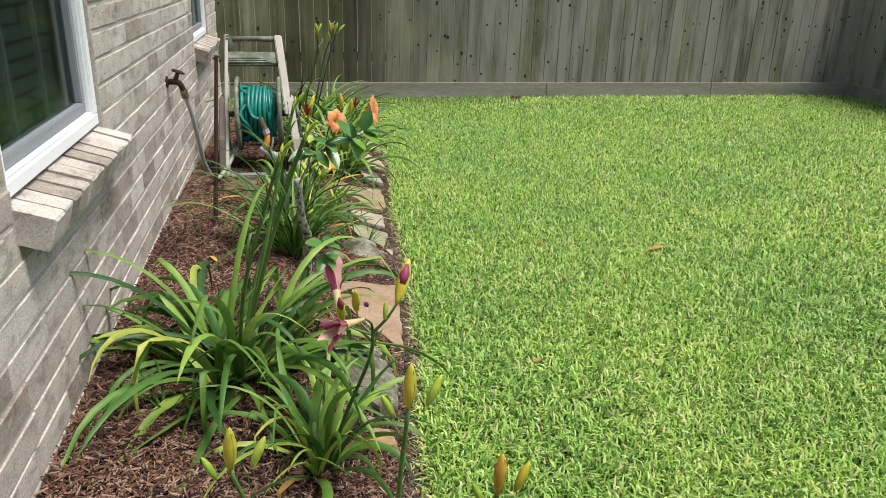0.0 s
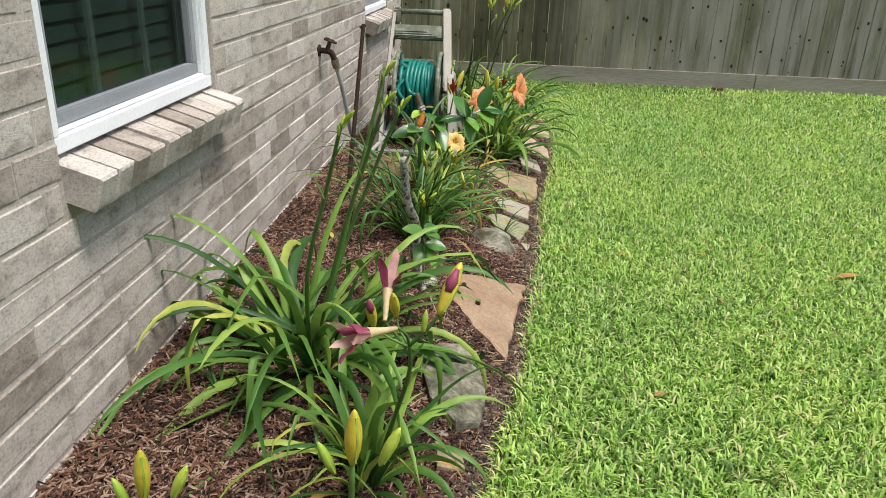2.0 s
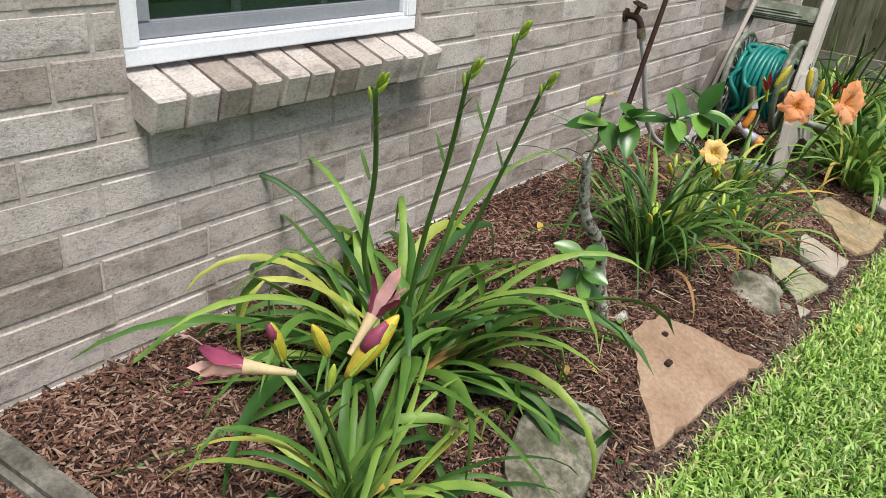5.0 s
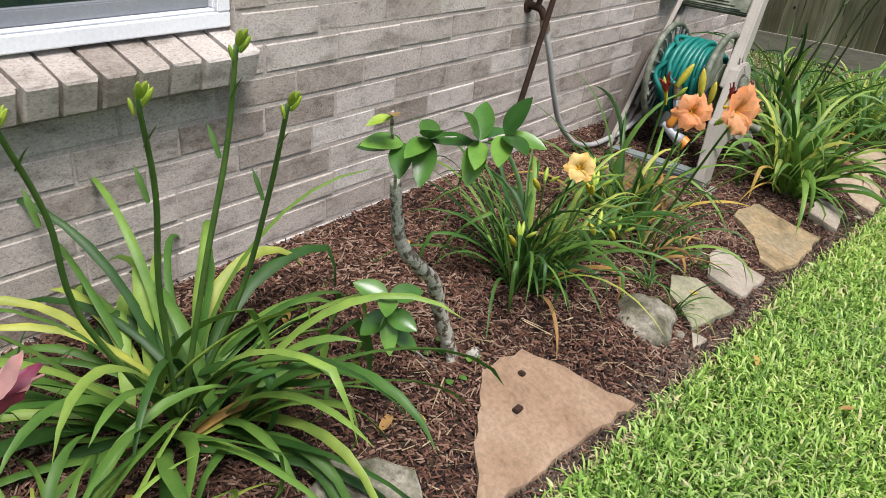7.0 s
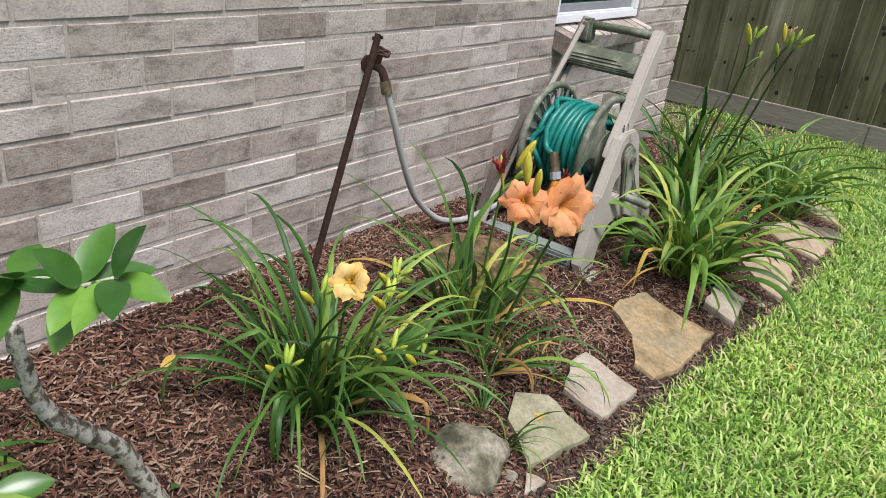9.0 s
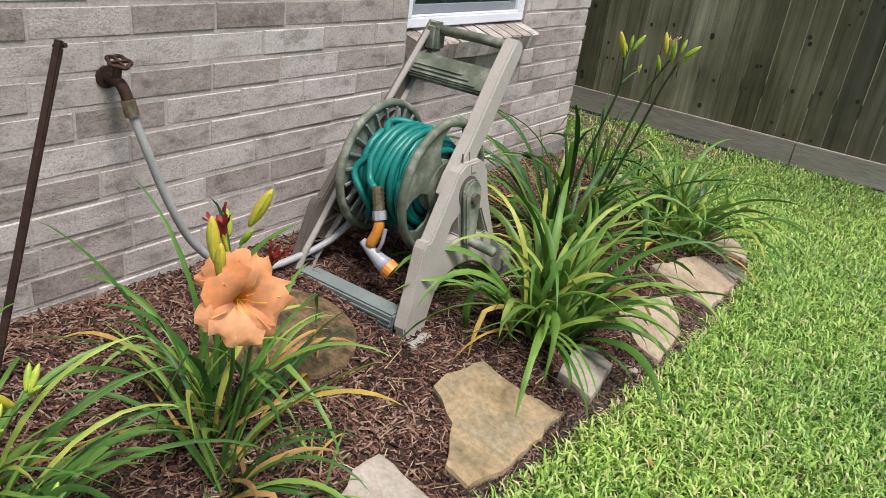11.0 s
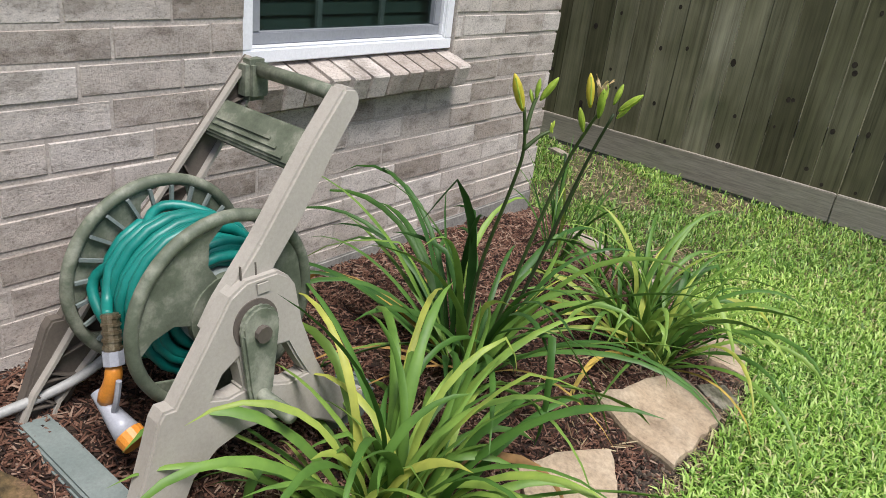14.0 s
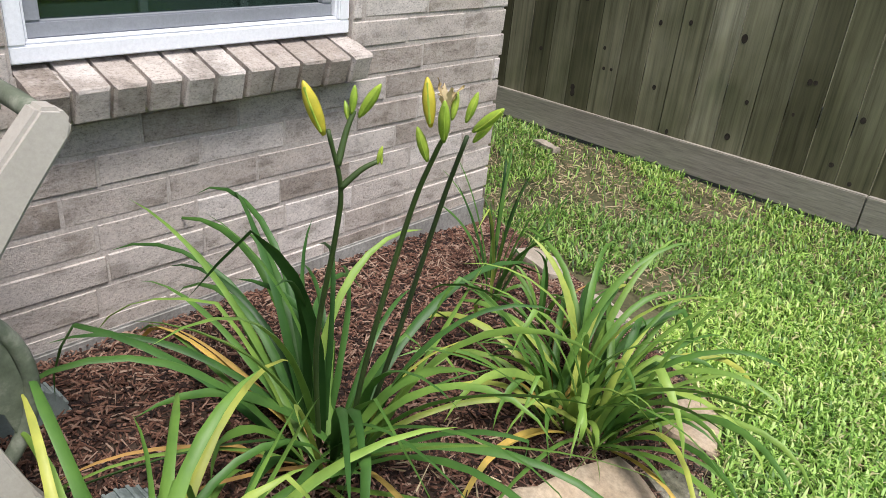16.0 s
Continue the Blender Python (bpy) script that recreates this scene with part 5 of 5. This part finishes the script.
twigs = [
    ((-0.018, 3.055, 0.60), (0.02, 3.02, 0.68), (0.075, 3.03, 0.74)),
    ((0.075, 3.03, 0.74), (0.12, 3.05, 0.755), (0.165, 3.07, 0.755)),
    ((0.165, 3.07, 0.755), (0.185, 3.08, 0.765), (0.205, 3.09, 0.775)),
    ((0.02, 3.02, 0.68), (0.025, 2.99, 0.75), (0.04, 2.97, 0.80)),
]
for tw in twigs:
    part("twig", sweep(bend(tw, 4), 0.0035, 6), M_BARK, shrub, "", True)
for base, ways in (
    ((0.035, 3.01, 0.73), ((-0.2, -1.0, 0.25), (-0.8, -0.5, -0.1), (0.6, -0.8, -0.35))),
    ((0.08, 3.03, 0.745), ((0.3, -1.0, 0.1), (0.5, -0.5, 0.6), (-0.5, 0.6, 0.3), (0.4, -0.7, -0.6), (0.9, 0.2, 0.25))),
    ((0.165, 3.07, 0.757), ((0.6, -0.9, -0.2), (0.1, -0.6, 0.9), (0.2, 0.9, 0.1), (0.3, -0.7, -0.7), (-0.3, 0.5, 0.5))),
    ((0.205, 3.09, 0.775), ((0.8, -0.5, 0.15), (0.9, 0.3, 0.0), (0.3, 0.2, 0.9), (0.5, -0.9, -0.15))),
):
    for way in ways:
        d = Vector(way).normalized()
        part("leaf", oval_leaf(base, d, (0.35 + r.uniform(-0.2, 0.2), -0.35, 1), r.uniform(0.075, 0.098), r.uniform(0.037, 0.046)), M_CAMELLIA, shrub, "", True)
part("leaf", oval_leaf((0.04, 2.972, 0.795), (0.5, -0.5, 0.3), (0.2, -0.3, 1), 0.055, 0.024), M_LEAF_DRY, shrub, "yellowing young leaf", True)
part("leaf", oval_leaf((0.038, 2.97, 0.79), (-0.3, -0.9, -0.1), (0.2, -0.3, 1), 0.05, 0.024), M_BUD, shrub, "yellowing young leaf", True)
part("twig", sweep(bend([(0.02, 3.22, 0.08), (0.05, 3.05, 0.26), (0.062, 2.965, 0.385), (0.05, 2.95, 0.42)], 4), 0.003, 6), M_BARK, shrub, "", True)
for z, ways in ((0.42, ((-0.7, -0.5, 0.4), (0.5, -0.6, 0.2), (0.4, 0.8, 0.1))), (0.385, ((0.9, 0.1, -0.1), (-0.3, -0.9, -0.5), (0.6, -0.5, -0.8))), (0.35, ((0.2, 0.8, -0.6), (0.9, 0.4, -0.5)))):
    for way in ways:
        part("leaf", oval_leaf((0.06, 2.965, z), Vector(way).normalized(), (0.4, -0.4, 0.8), r.uniform(0.07, 0.09), r.uniform(0.036, 0.046)), M_CAMELLIA, shrub, "", True)
for k in range(9):
    x, y = r.uniform(-0.06, 0.09), r.uniform(3.17, 3.33)
    part("seedling_leaf", oval_leaf((x, y, rise(x, y) + 0.02), (r.uniform(-1, 1), r.uniform(-1, 1), 0.1), (0, 0, 1), 0.022, 0.018), M_CAMELLIA, shrub, "", True)

# ---- fallen leaves and sticks ----
for k, (x, y, ln) in enumerate([(1.166, 4.02, 0.055), (1.16, 3.53, 0.05), (1.82, 3.89, 0.12), (0.57, 4.03, 0.05), (0.78, 2.83, 0.05), (1.62, 5.7, 0.07), (0.85, 3.98, 0.045), (0.74, 5.05, 0.04)]):
    a = k * 1.7
    solo("fallen_leaf", oval_leaf((x, y, LAWN_Z + 0.043), (math.cos(a), math.sin(a), 0.1), (0.2, 0.1, 1), ln, ln * 0.35), M_LEAF_DRY, "dry tan fallen leaf on the lawn", "leaf", "fallen leaves", smooth=True)
for k, (x, y) in enumerate([(-0.12, 2.47), (-0.30, 3.0), (0.05, 5.62), (-0.12, 5.75), (0.12, 3.05), (-0.38, 3.55), (0.30, 4.12), (-0.02, 6.3), (-0.10, 2.36), (0.07, 2.95), (-0.33, 6.2), (0.2, 5.6)]):
    a = k * 2.3
    solo("dry_leaf", oval_leaf((x, y, rise(x, y) + 0.018), (math.cos(a), math.sin(a), 0.15), (0.2, 0.1, 1), 0.07, 0.022), M_LEAF_DRY, "curled brown dry leaf on the mulch", "leaf", "dry leaves", smooth=True)
solo("stick", sweep([(-0.31, 5.86, rise(-0.31, 5.86) + 0.016), (-0.16, 5.95, rise(-0.16, 5.95) + 0.018)], 0.008, 6), M_STRAW, "pale grey stick lying on the mulch", "stick")
solo("stone_chip", box(0.218, 0.236, 3.255, 3.283, rise(0.225, 3.27) + 0.02, rise(0.225, 3.27) + 0.031, 0.003), M_RUST, "dark bark chip on the flagstone", "bark chip")
solo("stone_chip", box(0.16, 0.178, 3.36, 3.377, rise(0.17, 3.37) + 0.02, rise(0.17, 3.37) + 0.031, 0.003), M_RUST, "dark bark chip on the flagstone", "bark chip")


# ---- mulch, straw, grass ----
def mesh_arrays(name, verts, faces_n, loops, material, label, category):
    me = bpy.data.meshes.new(name)
    me.vertices.add(len(verts))
    me.vertices.foreach_set("co", verts.astype(np.float32).ravel())
    me.loops.add(len(loops))
    me.loops.foreach_set("vertex_index", loops.astype(np.int32))
    me.polygons.add(len(faces_n))
    starts = np.concatenate([[0], np.cumsum(faces_n)[:-1]])
    me.polygons.foreach_set("loop_start", starts.astype(np.int32))
    me.update(calc_edges=True)
    me.validate()
    me.materials.append(material)
    return tagged(new(name, me), label, category, kind="stuff")


gen = np.random.default_rng(3)
rise_v = np.vectorize(rise)
edge_v = np.vectorize(edge)


def off_stones(x, y):
    """True where no flat stone covers the ground."""
    free = np.ones(len(x), bool)
    for poly in STONES:
        inside = np.zeros(len(x), bool)
        for a, b in zip(poly, poly[1:] + poly[:1]):
            cross = (a.y > y) != (b.y > y)
            inside ^= cross & (x < (b.x - a.x) * (y - a.y) / (b.y - a.y + 1e-9) + a.x)
        free &= ~inside
    return free


def chips(name, x, y, length, width, thick, material, label, category, tilt=0.35, lift=0.004):
    free = off_stones(x, y)
    x, y, length, width, thick = x[free], y[free], length[free], width[free], thick[free]
    n = len(x)
    z = rise_v(x, y) + gen.uniform(0, 0.012, n) + lift
    a = gen.uniform(0, 2 * np.pi, n)
    e = gen.normal(0, tilt, n)
    d = np.stack([np.cos(a) * np.cos(e), np.sin(a) * np.cos(e), np.sin(e)], 1)
    s = np.stack([-np.sin(a), np.cos(a), gen.normal(0, 0.3, n)], 1)
    s /= np.linalg.norm(s, axis=1, keepdims=True)
    u = np.cross(d, s)
    c = np.stack([x, y, z], 1)
    v = []
    for k, (p, q, w) in enumerate([(-1, -1, -1), (1, -0.5, -1), (1, 0.4, -1), (-1, 1, -1), (-0.9, -0.8, 1), (0.85, -0.4, 1), (0.9, 0.3, 1), (-0.8, 0.9, 1)]):
        v.append(c + d * (length * p / 2)[:, None] + s * (width * q / 2)[:, None] + u * (thick * w / 2)[:, None])
    verts = np.stack(v, 1).reshape(-1, 3)
    quad = np.array([[4, 5, 6, 7], [0, 1, 5, 4], [1, 2, 6, 5], [2, 3, 7, 6], [3, 0, 4, 7]])
    loops = (np.arange(n)[:, None, None] * 8 + quad[None]).reshape(-1)
    return mesh_arrays(name, verts, np.full(n * 5, 4), loops, material, label, category)


def bed_points(n, lo=0.0, hi=1.0, y0=1.2, y1=7.25):
    y = gen.uniform(y0, y1, n)
    s = gen.uniform(lo, hi, n)
    xe = edge_v(y)
    return WX + 0.005 + (xe - 0.03 - WX) * s, y


x, y = bed_points(100000)
chips("mulch", x, y, gen.uniform(0.008, 0.042, len(x)), gen.uniform(0.0016, 0.0062, len(x)), gen.uniform(0.0015, 0.004, len(x)), M_CHIP, "red brown shredded bark mulch", "mulch")
x, y = bed_points(560, 0.55, 1.0)
chips("dry_stalks", x, y, gen.uniform(0.03, 0.10, len(x)), gen.uniform(0.002, 0.005, len(x)), gen.uniform(0.001, 0.002, len(x)), M_STRAW, "dry tan leaf strips among the mulch", "dry stalks", 0.2, 0.008)
y = gen.uniform(1.2, 7.2, 9000)
x = edge_v(y) + gen.normal(-0.03, 0.03, 9000)
chips("edging_dirt", x, y, gen.uniform(0.006, 0.02, 9000), gen.uniform(0.004, 0.012, 9000), gen.uniform(0.003, 0.008, 9000), M_DEBRIS, "dark crumbly dirt along the lawn edge", "dirt", 0.5)
y = gen.uniform(1.2, 7.1, 3800)
x = edge_v(y) + gen.normal(0.005, 0.018, 3800)
chips("grass_clippings", x, y, gen.uniform(0.012, 0.05, 3800), gen.uniform(0.002, 0.004, 3800), gen.uniform(0.001, 0.002, 3800), M_STRAW, "dry pale grass clippings along the edge", "clippings", 0.5, 0.008)


def grass(name, x, y, hmin, hmax, width, label, material=M_GRASS):
    n = len(x)
    a = gen.uniform(0, 2 * np.pi, n)
    lean = gen.uniform(0.35, 1.25, n)
    h = gen.uniform(hmin, hmax, n)
    w = gen.uniform(0.7, 1.2, n) * width
    d = np.stack([np.cos(a), np.sin(a), np.zeros(n)], 1)
    s = np.stack([-np.sin(a), np.cos(a), gen.normal(0, 0.25, n)], 1)
    up = np.array([0, 0, 1.0])
    b = np.stack([x, y, LAWN_Z + gen.uniform(-0.004, 0.012, n)], 1)
    m = b + d * (h * np.sin(lean) * 0.45)[:, None] + up * (h * np.cos(lean) * 0.6 + 0.006)[:, None]
    t = b + d * (h * np.sin(lean))[:, None] + up * (h * np.cos(lean) * 0.75 + 0.004)[:, None]
    verts = np.stack([b - s * (w * 0.35)[:, None], b + s * (w * 0.35)[:, None], m + s * (w * 0.5)[:, None], m - s * (w * 0.5)[:, None], t], 1).reshape(-1, 3)
    base = np.arange(n)[:, None] * 5
    loops = np.concatenate([base + [0, 1, 2, 3], base + [3, 2, 4]], 1).reshape(-1)
    return mesh_arrays(name, verts, np.tile([4, 3], n), loops, material, label, "grass")


def scatter(x0, x1, y0, y1, per_m2, fade=None):
    n = int((x1 - x0) * (y1 - y0) * per_m2)
    x, y = gen.uniform(x0, x1, n), gen.uniform(y0, y1, n)
    keep = (x > edge_v(y) + 0.01 + gen.normal(0, 0.012, n)) | (y > 7.3)
    if fade:
        keep &= gen.uniform(0, 1, n) < np.interp(x, *fade)
    return x[keep], y[keep]


gx, gy = scatter(0.2, 3.4, 1.2, 8.3, 15000, ((1.5, 3.4), (1.0, 0.0)))
keep = gen.uniform(0, 1, len(gx)) < np.interp(gy, [7.0, 8.3], [1, 0])
gx, gy = gx[keep], gy[keep]
grass("lawn_grass", gx, gy, 0.03, 0.068, 0.0062, "thick green broad bladed lawn grass")
gx, gy = scatter(1.5, 6.56, 1.2, 8.64, 5600, ((1.5, 3.4), (0.0, 1.0)))
grass("lawn_grass", gx, gy, 0.035, 0.075, 0.0085, "thick green broad bladed lawn grass")
gx, gy = scatter(0.2, 6.56, -1.5, 1.2, 3200)
grass("lawn_grass", gx, gy, 0.035, 0.075, 0.0095, "thick green broad bladed lawn grass")
gx, gy = scatter(-3.0, 2.2, 7.3, 8.64, 6500)
bare = np.array([noise.noise((float(p) * 2.2, float(q) * 2.2, 9.0)) for p, q in zip(gx, gy)])
keep = ~((gx < 0.1) & (bare > -0.05 + 0.25 * np.clip(gx + 0.9, 0, 1)) & (gen.uniform(0, 1, len(gx)) < 0.85)) & ((gx < 0.2) | (gen.uniform(0, 1, len(gx)) < np.interp(gy, [7.2, 8.2], [0.35, 1.0])))
grass("lawn_grass", gx[keep], gy[keep], 0.025, 0.06, 0.0065, "thinning lawn grass by the fence", M_GRASS_WEEDY)
n = 9000
x, y = gen.uniform(-2.2, 2.6, n), gen.uniform(7.35, 8.62, n)
chips("thatch", x, y, gen.uniform(0.015, 0.06, n), gen.uniform(0.002, 0.005, n), gen.uniform(0.001, 0.002, n), M_STRAW, "dead tan thatch between the grass", "thatch", 0.3, 0.003)
n = 6000
x, y = gen.uniform(0.7, 4.5, n), gen.uniform(1.6, 8.4, n)
chips("thatch", x, y, gen.uniform(0.015, 0.05, n), gen.uniform(0.002, 0.005, n), gen.uniform(0.001, 0.002, n), M_STRAW, "dead tan thatch between the grass", "thatch", 0.3, 0.015)

# ---- sill bricks ----
def brick_mesh(lx, ly, lz, bevel=0.004, seed=0):
    """A brick with worn edges, its front at x = 0 and its corner at y = z = 0."""
    r = random.Random(seed)
    j = lambda: r.uniform(-0.0018, 0.0018)
    b = bevel
    back = [(-lx, 0, 0), (-lx, ly, 0), (-lx, ly, lz), (-lx, 0, lz)]
    mid = [(-b + j(), 0 + j(), 0 + j()), (-b + j(), ly + j(), 0 + j()), (-b + j(), ly + j(), lz + j()), (-b + j(), 0 + j(), lz + j())]
    front = [(j(), b, b), (j(), ly - b, b), (j(), ly - b, lz - b), (j(), b, lz - b)]
    v = back + mid + front
    f = [(3, 2, 1, 0), (8, 9, 10, 11)]
    for k in (0, 4):
        f += [(k + i, k + (i + 1) % 4, k + 4 + (i + 1) % 4, k + 4 + i) for i in range(4)]
    return v, f


def mesh_of(name, geo, material):
    me = bpy.data.meshes.new(name)
    me.from_pydata([tuple(v) for v in geo[0]], [], geo[1])
    me.materials.append(material)
    return me


for (y0, y1) in WINDOWS:
    sill = thing("window_sill", (WX, y0, SILL_Z), "sloping sill of upright tan bricks under the window", "window sill", "brick window sills", kind="structure")
    a, b = y0 + 0.004, y1 + 0.018
    count = 11
    w = (b - a) / count
    part("sill_mortar", turn_geo(box(-0.10, 0.060, a + 0.012, b - 0.006, -0.070, -0.0035), Matrix.Translation((WX + 0.0, 0, SILL_Z + 0.088)) @ pose(0, 0, 0, 0, 17, 0)), M_MORTAR, sill)
    for k in range(count):
        me = mesh_of("brick", brick_mesh(0.15, w - 0.010, 0.076, 0.005, 40 + k), M_BRICK)
        ob = new("brick", me)
        ob.parent = sill
        ob.matrix_basis = Matrix.Translation((0.062 + rng.uniform(-0.003, 0.003), a + k * w - y0, -0.003 + rng.uniform(-0.002, 0.002))) @ pose(0, 0, 0, 0, 17, rng.uniform(-0.6, 0.6))

# ---- wall bricks ----
LONG = 0.2565
COURSES = int((WALL_TOP - BED_Z) / COURSE)
BRICK_H = COURSE - 0.0105
pieces, rest = [], []
ANCHOR = {0: 2.33, 1: 2.156, 2: 2.70, 3: 2.427, 4: 2.357, 5: 2.19, 6: 2.046, 7: 3.738, 8: 3.666, 9: 3.749, 10: 3.643}
for c in range(COURSES):
    z = BED_Z + c * COURSE
    gaps = []
    for y0, y1 in WINDOWS:
        if z + COURSE > WIN_Z0 - 0.005 and z < WIN_Z1:
            gaps.append((y0 - 0.004, y1 + 0.004))
        elif z + BRICK_H > SILL_Z + 0.012 and z < WIN_Z1:
            gaps.append((y0 - 0.004, y1 + 0.022))
    start = ANCHOR.get(c, 3.768 + (LONG / 2 if c % 2 else 0.0))
    k0 = math.floor((-2.0 - start) / LONG)
    y = start + k0 * LONG
    while y < HOUSE_END:
        a, b = max(y, -2.0), min(y + LONG - 0.010, HOUSE_END)
        spans = [(a, b)]
        for g0, g1 in gaps:
            spans = [s for a1, b1 in spans for s in ((a1, min(b1, g0 - 0.0)), (max(a1, g1), b1)) if s[1] - s[0] > 0.02]
        for a1, b1 in spans:
            near = 1.75 < (a1 + b1) / 2 < HOUSE_END and z < 1.05
            (pieces if near else rest).append((a1, b1, z))
        y += LONG
brick_cache = {}
far_parts = []
for a, b, z in pieces:
    key = round((b - a) * 100)
    if key not in brick_cache:
        brick_cache[key] = mesh_of("brick", brick_mesh(0.085, key / 100, BRICK_H, 0.003, key), M_BRICK)
    ob = new("brick", brick_cache[key])
    ob.parent = wall
    ob.matrix_basis = Matrix.Translation((WX + rng.uniform(-0.0012, 0.002), a, z + rng.uniform(-0.0012, 0.0012))) @ pose(0, 0, 0, rng.uniform(-0.25, 0.25), rng.uniform(-0.4, 0.4), rng.uniform(-0.25, 0.25))
for i, (a, b, z) in enumerate(rest):
    g = brick_mesh(0.085, b - a, BRICK_H, 0.005, i)
    far_parts.append(([Vector(v) + Vector((WX + rng.uniform(-0.002, 0.003), a, z)) for v in g[0]], g[1]))
tagged(part("upper_bricks", merge(*far_parts), M_BRICK_REST, wall), kind="stuff")
